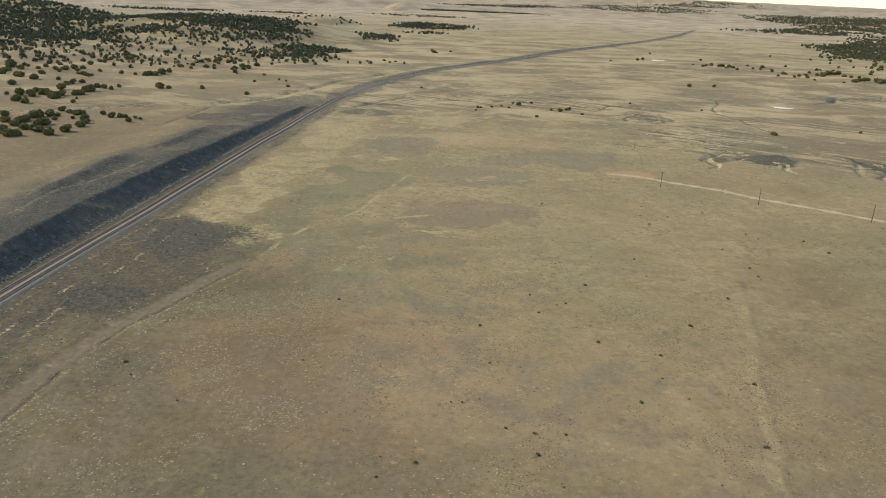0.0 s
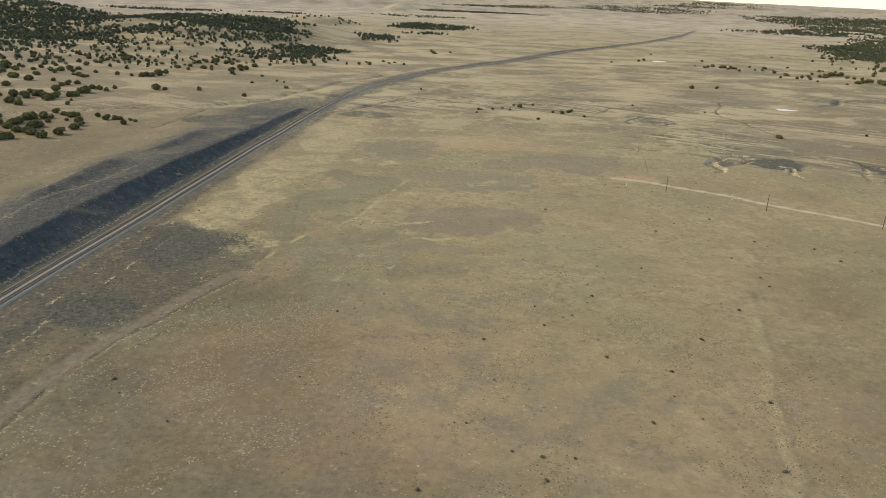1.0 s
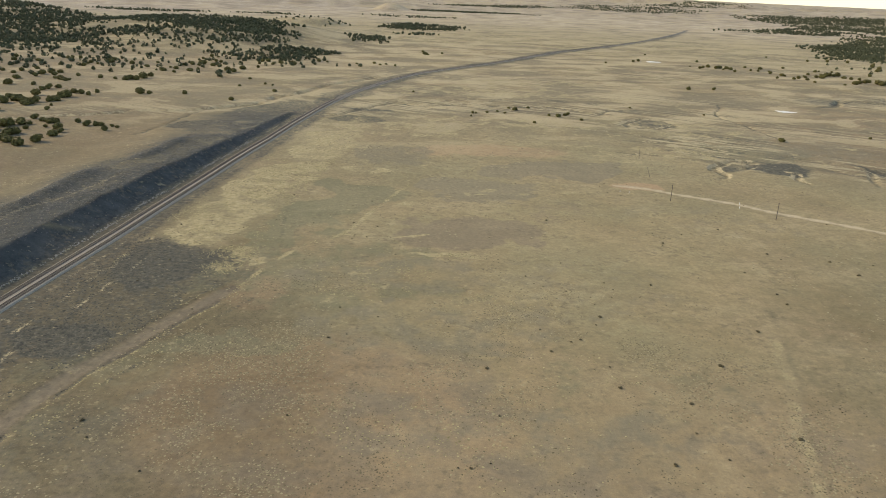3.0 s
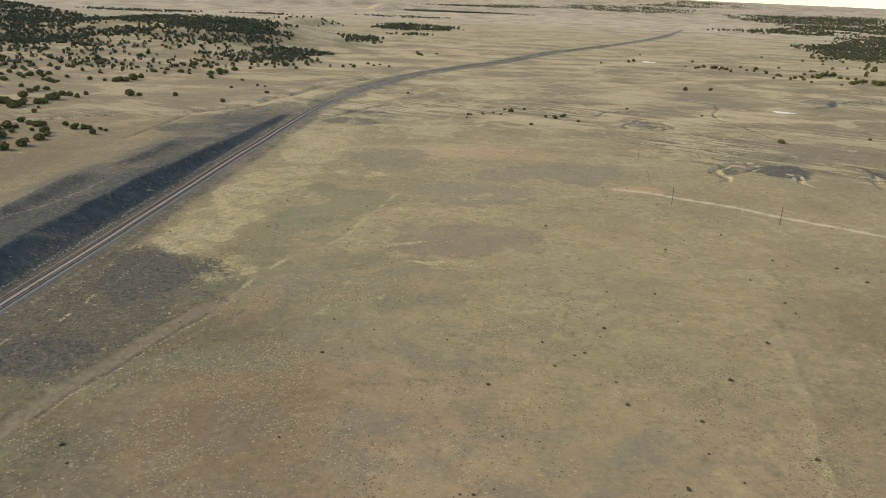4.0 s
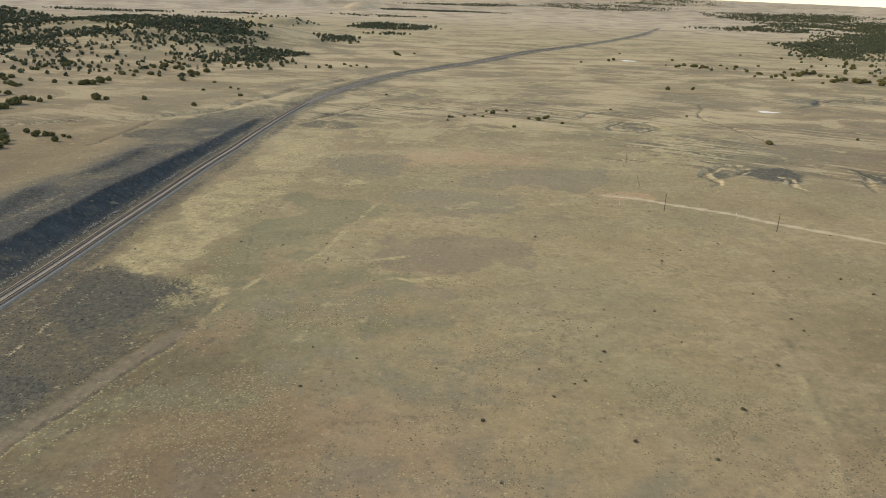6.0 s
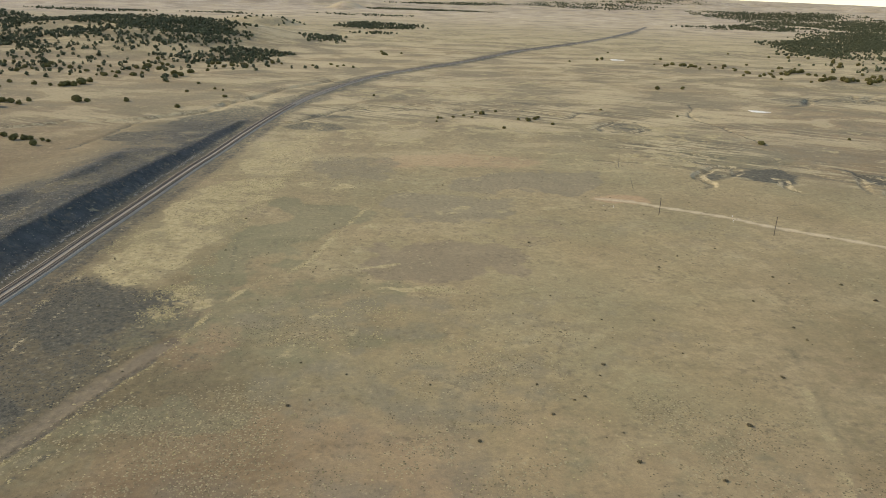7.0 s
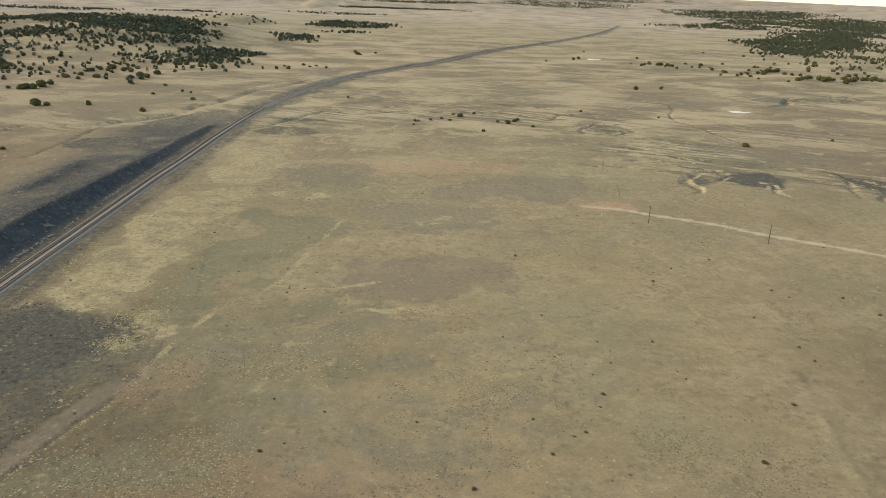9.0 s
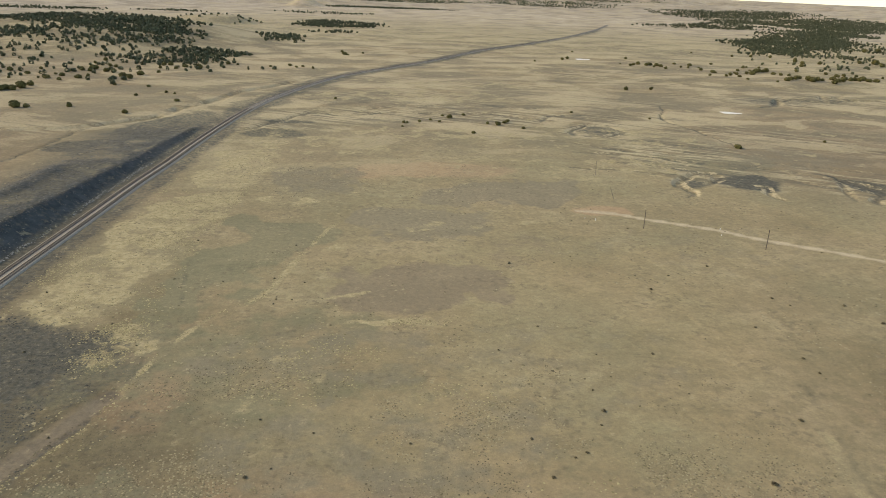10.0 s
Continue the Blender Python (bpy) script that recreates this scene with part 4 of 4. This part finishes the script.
# ---- far woods ----
def far_woods(seed, spacing, rows, label):
    """Open juniper woods in one mesh. Rows: x, y, half width, half depth, turn, share of the ground taken."""
    rng = np.random.default_rng(seed)
    pts = []
    for cx, cy, a, b, turn, share in rows:
        r = max(a, b) * 1.25
        u = np.arange(-r, r, spacing)
        x, y = (v.ravel() + rng.uniform(-0.5, 0.5, v.size) * spacing * 1.3 for v in np.meshgrid(u + cx, u + cy))
        c, s = math.cos(radians(turn)), math.sin(radians(turn))
        q = np.hypot(((x - cx) * c + (y - cy) * s) / a, ((y - cy) * c - (x - cx) * s) / b) + 0.35 * fbm(x, y, 0.8 * min(a, b), seed, 3)
        chance = share * (1 - step(0.55, 1.15, q)) * (0.3 + 0.7 * step(-0.35, 0.05, fbm(x, y, 42, seed + 4, 3)))
        keep = rng.uniform(0, 1, x.size) < chance
        pts.append(np.stack([x[keep], y[keep]], -1))
    p = np.vstack(pts)
    n, sprays = len(p), 20
    wide, tall = rng.uniform(1.5, 3.4, (n, 1, 1)), rng.uniform(2.8, 5.4, (n, 1, 1))
    v = rng.normal(size=(n, sprays, 3))
    v /= np.linalg.norm(v, axis=2)[:, :, None]
    base = np.column_stack([p, heights(p[:, 0], p[:, 1])])[:, None, :]
    c = base + np.concatenate([v[:, :, :2] * wide * 0.8, (v[:, :, 2:] + 0.95) * 0.45 * tall], 2) * np.concatenate([rng.uniform(0.7, 1.05, (n, sprays, 1))] * 2 + [np.ones((n, sprays, 1))], 2)
    a = np.cross(v, rng.normal(size=(n, sprays, 3)))
    a /= np.linalg.norm(a, axis=2)[:, :, None]
    b = np.cross(v, a)
    size = wide * rng.uniform(0.55, 0.85, (n, sprays, 1))
    tri = np.stack([c - a * size, c + a * size * 0.8 - b * size * 0.5, c + b * size + v * size * 0.4], 2).reshape(-1, 3)
    ob = soup("far_woods", tri, np.arange(len(tri)).reshape(-1, 3), FAR_LEAF)
    return tagged(ob, label, "woods", kind="stuff")


far_woods(61, 6.5, [(-405, 1470, 140, 115, 0, 1.0), (-390, 1335, 135, 65, 0, 0.62), (-330, 1420, 70, 80, 0, 0.6), (-450, 1240, 140, 60, 0, 0.2)], "dark green juniper woods on a low hill")
far_woods(62, 7.0, [(-860, 1540, 350, 220, 0, 0.95), (-690, 1310, 190, 70, 0, 1.0), (-560, 1350, 90, 50, 0, 0.9), (-600, 1215, 180, 70, 0, 0.3), (-700, 1130, 140, 90, 0, 0.22)], "dark green juniper woods on a far hill")
far_woods(63, 7.0, [(-232, 1262, 66, 44, 0, 1.0), (-262, 1185, 85, 55, 0, 0.5), (-225, 1170, 60, 40, 0, 0.35), (-150, 1560, 45, 80, 0, 0.6), (-60, 2010, 115, 120, 0, 1.0), (-70, 1780, 60, 50, 0, 0.4), (-340, 1960, 110, 110, 0, 0.12)], "dark juniper grove on the far plain")
far_woods(66, 12.0, [(-480, 1080, 260, 130, 0, 0.34), (-280, 1090, 160, 60, 0, 0.2), (-560, 950, 160, 90, 0, 0.26), (-380, 1000, 150, 90, 0, 0.12), (760, 1330, 150, 120, 0, 0.14), (1000, 1420, 160, 100, 0, 0.3)], "scattered dark junipers on open grassland")
far_woods(64, 8.5, [(1090, 1920, 480, 135, 52, 1.0), (900, 1570, 100, 100, 0, 0.7), (1230, 1760, 200, 240, 0, 0.35), (1140, 2480, 230, 90, 0, 0.9), (950, 1850, 90, 70, 0, 0.3), (1420, 2300, 170, 160, 0, 0.8), (1290, 2260, 120, 90, 0, 0.5), (1600, 2560, 210, 170, 0, 0.7)], "dark juniper woods spreading over low rises")
far_woods(65, 8.5, [(1600, 3300, 360, 210, 0, 1.0), (1830, 2850, 250, 280, 0, 1.0), (1440, 2760, 240, 110, 0, 0.6), (1520, 2980, 240, 160, 0, 0.6), (-114, 2550, 150, 50, 0, 0.5), (88, 3110, 280, 70, 0, 0.8), (257, 3590, 320, 60, 0, 0.7), (488, 4150, 350, 60, 0, 0.6),
                     (900, 3650, 340, 150, 0, 0.5), (-900, 2380, 200, 60, 0, 0.7), (-560, 2420, 120, 30, 0, 0.6), (1250, 3900, 260, 120, 0, 0.5)], "thin dark bands of trees on the far plain")


# ---- utility poles ----
def utility_pole():
    root = new("utility_pole")
    bm = bmesh.new()
    tube(bm, (0, 0, -0.6), (0, 0, 10.2), 0.21, 0.14, 10)
    part("pole", bm, POLE, root)
    bm = bmesh.new()
    block(bm, (-0.6, 0.17, 9.75), (1.9, 0.11, 0.14))
    bmesh.ops.bevel(bm, geom=bm.edges[:], offset=0.012, segments=1, affect="EDGES")
    part("crossarm", bm, POLE, root)
    for x in (-1.45, -0.75, 0.25):
        bm = bmesh.new()
        tube(bm, (x, 0.17, 9.82), (x, 0.17, 9.94), 0.03, 0.07, 8)
        tube(bm, (x, 0.17, 9.94), (x, 0.17, 10.04), 0.07, 0.045, 8)
        part("insulator", bm, GLAZE, root)
    return tagged(root, "weathered brown wooden utility pole beside the dirt road", "utility pole", "utility poles along the dirt road")


first_pole = utility_pole()
POLES = [(138.2, 461.3), (188.1, 427.8), (241.3, 400.0), (296, 366), (350, 330)]
for k, (x, y) in enumerate(POLES):
    m = pose(x, y, height(x, y), 0, 0, 56)
    if k:
        copy_thing(first_pole, m)
    else:
        first_pole.matrix_basis = m

def old_pole(x, y, tall, lean):
    root = new("old_pole")
    bm = bmesh.new()
    tube(bm, (0, 0, -0.6), (0, 0, tall), 0.17, 0.1, 8)
    part("pole", bm, GREY_WOOD, root)
    bm = bmesh.new()
    tube(bm, (-0.5, 0.12, tall - 0.7), (0.6, 0.12, tall - 0.5), 0.06, 0.05, 6)
    part("crossarm", bm, GREY_WOOD, root, "broken crossarm")
    root.matrix_basis = pose(x, y, height(x, y), 0, lean, 0)
    tagged(root, "thin weathered grey utility pole on eroded grassland" if abs(lean) < 5 else "thin weathered grey utility pole leaning over", "utility pole")


old_pole(147, 573, 9.5, -2)
old_pole(140, 515, 8.0, -21)

# ---- ponds ----
def pond(x, y, a, b, turn, seed):
    rng = np.random.default_rng(seed)
    bm = bmesh.new()
    z = height(x, y) + 0.25
    n = 40
    ring = []
    for i in range(n):
        t = 2 * math.pi * i / n
        q = 1 + 0.16 * math.sin(3 * t + seed) + 0.1 * math.sin(5 * t) + rng.uniform(-0.05, 0.05)
        u, v = a * q * math.cos(t), b * q * math.sin(t)
        c, s = math.cos(radians(turn)), math.sin(radians(turn))
        ring.append(bm.verts.new((x + u * c - v * s, y + u * s + v * c, z)))
    low = [bm.verts.new((v.co.x, v.co.y, z - 0.8)) for v in ring]
    bm.faces.new(ring)
    for i in range(n):
        bm.faces.new((low[i], low[(i + 1) % n], ring[(i + 1) % n], ring[i]))
    tagged(part("pond", bm, WATER), "small shallow stock pond with a pale sky reflection in its colour", "pond", kind="structure")


pond(371, 832, 10, 6, -20, 1)
pond(364, 1342, 12, 9, 0, 2)


# ---- grass tufts ----
def mounds(name, x, y, h, size, rng, mat):
    """Low ragged tufts as one mesh."""
    n = len(x)
    c = np.stack([x, y, h - 0.03], -1)
    s = size * rng.uniform(0.5, 1.3, n)
    turn = rng.uniform(0, 2 * np.pi, n)
    v = [c + np.stack([np.zeros(n), np.zeros(n), s * rng.uniform(0.28, 0.6, n)], -1)]
    for k in range(5):
        t = turn + k * 2 * np.pi / 5
        q = s * rng.uniform(0.6, 1.25, n)
        v.append(c + np.stack([np.cos(t) * q, np.sin(t) * q, np.zeros(n)], -1))
    v = np.stack(v, 1)
    base = np.arange(n)[:, None] * 6
    loops = np.stack([base + np.array(q) for q in ((0, 1, 2), (0, 2, 3), (0, 3, 4), (0, 4, 5), (0, 5, 1))], 1).reshape(-1, 3)
    return soup(name, v.reshape(-1, 3), loops, mat)


def grass(seed, near, far, spacing, size, mat=STRAW, label="tufts of dry straw-coloured bunch grass", thin=0.2):
    """Tufts of dry blades in rings round the start of the flight, thicker in clumps."""
    rng = np.random.default_rng(seed)
    count = int(0.5 * radians(80) * (far**2 - near**2) / spacing**2)
    a, r = np.radians(rng.uniform(-39, 41, count)), np.sqrt(rng.uniform(near**2, far**2, count))
    x, y = r * np.sin(a), r * np.cos(a)
    d, side, along = away(x, y, track_line, 60)
    keep = (fbm(x, y, 26, seed, 3) + 0.6 * fbm(x, y, 5, seed + 3, 2) + rng.uniform(-0.3, 0.3, count) > 0.16 + thin * step(-60, 70, x)) & ~((d < 8) | ((d * side > 0) & (d * side < 24)))
    x, y = x[keep], y[keep]
    h, dark, pale, rock, bare, red, bank = land(x, y)
    keep = (bare < 0.12) & (dark < 0.2 + rng.uniform(0, 0.55, x.size) ** 1.3)
    x, y, h = x[keep], y[keep], h[keep]
    ob = mounds("grass_tufts", x, y, h, size, rng, mat)
    return tagged(ob, label, "grass", kind="stuff")


def pale_tufts(seed):
    """Thick pale bunch grass beside the railway and along the old dirt road."""
    rng = np.random.default_rng(seed)
    x, y = rng.uniform(-142, -66, 30000), rng.uniform(318, 560, 30000)
    inside = (x > -150 + 0.12 * (y - 318)) & (x < -84 + 0.08 * (y - 400))
    inside &= np.hypot((x + 119) / 23, (y - 320) / 36) > 1.0
    keep = inside & (fbm(x, y, 34, 73, 3) + 0.9 * fbm(x, y, 7, 74, 3) + rng.uniform(-0.25, 0.25, x.size) > 0.1)
    xs, ys = [x[keep]], [y[keep]]
    x, y = rng.normal(-94, 6, 2600), rng.normal(342, 10, 2600)
    keep = fbm(x, y, 9, 75, 3) > -0.05
    xs.append(x[keep])
    ys.append(y[keep])
    for line, off, spread, count in ((dirt_line, 6.5, 1.2, 300), (dirt_line, -5.8, 0.7, 900), (dirt_line, -12.5, 0.9, 450), (dirt_on, 0.0, 0.9, 900), (road_line, 3.4, 0.6, 160)):
        k = rng.integers(0, len(line) - 1, count)
        t = rng.uniform(0, 1, count)[:, None]
        p = offset_line(line, off)
        q = p[k] * (1 - t) + p[k + 1] * t + rng.normal(0, spread, (count, 2))
        keep = fbm(q[:, 0], q[:, 1], 14, 76, 3) > -0.12
        xs.append(q[keep, 0])
        ys.append(q[keep, 1])
    for cx, cy, wide, deep, count in ((-35, 310, 40, 12, 900), (-20, 330, 30, 10, 700), (8, 352, 16, 4, 350), (20, 300, 26, 12, 500), (-60, 250, 34, 14, 600), (-10, 210, 50, 16, 900), (60, 250, 40, 16, 500), (30, 170, 60, 14, 700)):
        x, y = cx + wide * rng.normal(0, 0.5, count), cy + deep * rng.normal(0, 0.6, count)
        keep = fbm(x, y, 8, 77, 3) > 0.0
        xs.append(x[keep])
        ys.append(y[keep])
    x, y = np.concatenate(xs), np.concatenate(ys)
    ob = mounds("pale_tufts", x, y, heights(x, y), 0.38, rng, PALE_STRAW)
    return tagged(ob, "thick pale yellow bunch grass beside the railway", "grass", kind="stuff")


def scrub(seed, count, west, east, south, north, size):
    """Low dark bushes where the dark cover stands, thickest on the spoil beside the railway."""
    rng = np.random.default_rng(seed)
    x, y = rng.uniform(west, east, count), rng.uniform(south, north, count)
    d, side, along = away(x, y, track_line, 60)
    keep = (d > 11) & (fbm(x, y, 9, seed, 3) + rng.uniform(-0.3, 0.3, count) > -0.05)
    x, y = x[keep], y[keep]
    d, side = d[keep], side[keep]
    h, dark, pale, rock, bare, red, bank = land(x, y)
    face = (side > 0) & (d < 24 - 0.04 * np.maximum(y - 380, 0))
    keep = (dark > 0.45 + rng.uniform(0, 0.3, x.size)) & (bare < 0.05) & ~(face & (rng.uniform(0, 1, x.size) < 0.93))
    ob = mounds("dark_scrub", x[keep], y[keep], h[keep], size, rng, DARK_SCRUB)
    return tagged(ob, "low dark brown scrub on stony spoil beside the railway", "scrub", kind="stuff")


scrub(83, 22000, -260, -130, 230, 700, 0.6)
scrub(84, 13000, -152, -92, 195, 370, 0.42)
pale_tufts(79)
grass(71, 125, 300, 0.64, 0.38)
grass(75, 125, 330, 0.85, 0.32, DRY_SCRUB, "low dark brown scrub tufts among dry grass", 0.45)
grass(72, 300, 620, 2.2, 0.55)


# ---- low shrubs ----
def shrub(seed):
    rng = np.random.default_rng(seed)
    verts, faces = crown_mesh(rng, 0.9, 1.5, 90, 0.22)
    ob = sheet("shrub", [(v[0], v[1], max(-0.05, v[2] - 0.12)) for v in verts], faces, SAGE)
    return tagged(ob, "small dark grey-green shrub on dry grass", "shrub", "shrubs on the grassland")


SHRUBS = [(15, 247, 0.8), (95, 254, 1.1), (77, 229, 0.8), (63, 198, 0.8), (57, 237, 0.9), (28, 169, 0.8), (-40, 265, 0.7), (-101, 210, 0.8), (-5, 163, 0.8), (56, 411, 0.9), (159, 370, 0.8), (191, 345, 1.0), (186, 362, 0.9), (93, 177, 0.9),
          (20, 181, 0.6), (28, 179, 0.8), (37, 179, 0.6), (50, 270, 0.7), (38, 260, 0.7), (17, 219, 0.5), (103, 212, 0.9), (20, 513, 0.8), (163, 363, 0.6), (61, 290, 0.9), (142, 309, 0.7), (125, 396, 0.7), (111, 381, 0.8)]
SHRUBS += [(119, 282, 0.9), (138, 344, 0.7), (148, 407, 0.8), (142, 319, 0.8), (90, 325, 0.7)]
rng = np.random.default_rng(8)
for _ in range(120):
    a, r = radians(rng.uniform(-8, 38)), math.sqrt(rng.uniform(140**2, 560**2))
    SHRUBS.append((r * math.sin(a), r * math.cos(a), rng.uniform(0.25, 0.6)))
for _ in range(24):
    a, r = radians(rng.uniform(-30, -5)), math.sqrt(rng.uniform(150**2, 460**2))
    SHRUBS.append((r * math.sin(a), r * math.cos(a), rng.uniform(0.3, 0.65)))
for k in range(16):
    SHRUBS.append((84 + 7 * k + rng.uniform(-2, 2), 1268 + 5 * k + rng.uniform(-5, 5), rng.uniform(0.9, 1.5)))
models = [shrub(200 + k) for k in range(4)]
spots = np.array(SHRUBS)
for k, ((x, y, size), z) in enumerate(zip(SHRUBS, heights(spots[:, 0], spots[:, 1]))):
    m = pose(x, y, float(z), 0, 0, k * 77) @ Matrix.Scale(size, 4)
    if k < 4:
        models[k].matrix_basis = m
    else:
        t = models[k % 4].copy()
        scene.collection.objects.link(t)
        t.matrix_basis = m


# ---- rocks on the bank ----
def rocks(seed, count):
    """Loose stones on the cut bank, its toe and the spoil ridge."""
    rng = np.random.default_rng(seed)
    y = rng.uniform(210, 700, count)
    left = np.where(rng.uniform(0, 1, count) < 0.12, rng.uniform(9, 24, count), rng.uniform(24 - 0.03 * np.maximum(y - 380, 0), 60, count))
    line = spline(TRACK, 3)
    x = np.interp(y, line[:, 1], line[:, 0]) - left
    h, dark, pale, rock, bare, red, bank = land(x, y)
    keep = (dark + rock + bank + rng.uniform(0, 0.4, count)) > 0.55
    c = np.stack([x, y, h], -1)[keep]
    n = len(c)
    s = rng.uniform(0.18, 0.62, n) ** 1.3
    shape = np.array([(1, 0, 0.1), (0.2, 0.9, 0.05), (-0.9, 0.4, 0), (-0.6, -0.8, 0.1), (0.5, -0.9, 0), (0.1, 0.1, 0.9)])
    v = c[:, None] + (shape[None] * rng.uniform(0.6, 1.2, (n, 6, 3))) * s[:, None, None]
    base = np.arange(n)[:, None] * 6
    loops = np.stack([base + np.array(q) for q in ((0, 1, 5), (1, 2, 5), (2, 3, 5), (3, 4, 5), (4, 0, 5))], 1).reshape(-1, 3)
    tagged(soup("rocks", v.reshape(-1, 3), loops, STONE), "loose grey rocks on the cut bank and spoil ridge", "rocks", kind="stuff")


rocks(81, 6000)


def toe_rocks(seed, count):
    """The line of pale stones at the foot of the cut bank."""
    rng = np.random.default_rng(seed)
    y = rng.uniform(230, 590, count)
    line = spline(TRACK, 3)
    x = np.interp(y, line[:, 1], line[:, 0]) - rng.normal(9.4, 0.5, count) - 1.2 * fbm(y, y * 0, 30, 5)
    keep = fbm(y, x * 0, 22, 6) + rng.uniform(-0.3, 0.3, count) > -0.1
    x, y = x[keep], y[keep]
    c = np.stack([x, y, heights(x, y)], -1)
    n = len(c)
    s = rng.uniform(0.2, 0.75, n) ** 1.4
    shape = np.array([(1, 0, 0.1), (0.2, 0.9, 0.05), (-0.9, 0.4, 0), (-0.6, -0.8, 0.1), (0.5, -0.9, 0), (0.1, 0.1, 0.8)])
    v = c[:, None] + (shape[None] * rng.uniform(0.6, 1.2, (n, 6, 3))) * s[:, None, None]
    base = np.arange(n)[:, None] * 6
    loops = np.stack([base + np.array(q) for q in ((0, 1, 5), (1, 2, 5), (2, 3, 5), (3, 4, 5), (4, 0, 5))], 1).reshape(-1, 3)
    tagged(soup("toe_rocks", v.reshape(-1, 3), loops, CHALK), "pale stones along the foot of the cut bank", "rocks", kind="stuff")


toe_rocks(82, 800)


# ---- marker posts ----
def marker_post():
    root = new("marker_post")
    bm = bmesh.new()
    tube(bm, (0, 0, -0.3), (0, 0, 1.5), 0.09, 0.08, 8)
    part("post", bm, WHITE, root)
    bm = bmesh.new()
    tube(bm, (0, 0, 1.5), (0, 0, 1.85), 0.1, 0.09, 8)
    part("cap", bm, POLE, root, "dark cap")
    return tagged(root, "short white marker post beside the dirt road", "marker post", "marker posts along the dirt road")


first_post = marker_post()
for k, (x, y) in enumerate([(116, 474), (111, 477), (175.5, 449), (178.5, 457)]):
    m = pose(x, y, height(x, y)) @ Matrix.Scale(1.0 if k != 1 else 0.6, 4)
    if k:
        copy_thing(first_post, m)
    else:
        first_post.matrix_basis = m

# ---- railway ties, nearest ones as parts ----
def ties():
    line = spline(TRACK, 0.6)
    seg = np.hypot(*np.diff(line, axis=0).T)
    along = np.concatenate([[0], np.cumsum(seg)])
    at = np.arange(0, along[-1], 0.62)
    x, y = np.interp(at, along, line[:, 0]), np.interp(at, along, line[:, 1])
    turn = np.arctan2(np.gradient(y), np.gradient(x))
    corners = np.array([(a, b, c) for c in (0, 1) for a, b in ((-1, -1), (1, -1), (1, 1), (-1, 1))]) * np.array([0.115, 1.3, 0.12]) + np.array([0, 0, 0.6])
    quads = np.array([(4, 5, 6, 7), (0, 1, 5, 4), (1, 2, 6, 5), (2, 3, 7, 6), (3, 0, 4, 7)])
    bm = bmesh.new()
    block(bm, (0, 0, 0.66), (0.23, 2.6, 0.12))
    shared = bpy.data.meshes.new("tie")
    bm.to_mesh(shared)
    bm.free()
    shared.materials.append(TIE)
    verts, base, made = [], 0, 0
    for centre in (2.1, -2.1):
        for px, py, a in zip(x, y, turn):
            if not 235 < py < 800:
                continue
            cx, cy = px - math.sin(a) * centre, py + math.cos(a) * centre
            if py < 320 and made < 280:
                ob = new("tie", shared)
                ob.parent = railway
                ob.matrix_basis = Matrix.Translation((cx, cy, 0)) @ Matrix.Rotation(a, 4, "Z")
                made += 1
                continue
            c, s = math.cos(a), math.sin(a)
            verts.append(np.stack([cx + corners[:, 0] * c - corners[:, 1] * s, cy + corners[:, 0] * s + corners[:, 1] * c, corners[:, 2]], -1))
    n = len(verts)
    loops = (np.arange(n)[:, None, None] * 8 + quads[None]).reshape(-1, 4)
    rest = soup("tie_rows", np.vstack(verts), loops, TIE, railway)
    tagged(rest, kind="stuff")


ties()
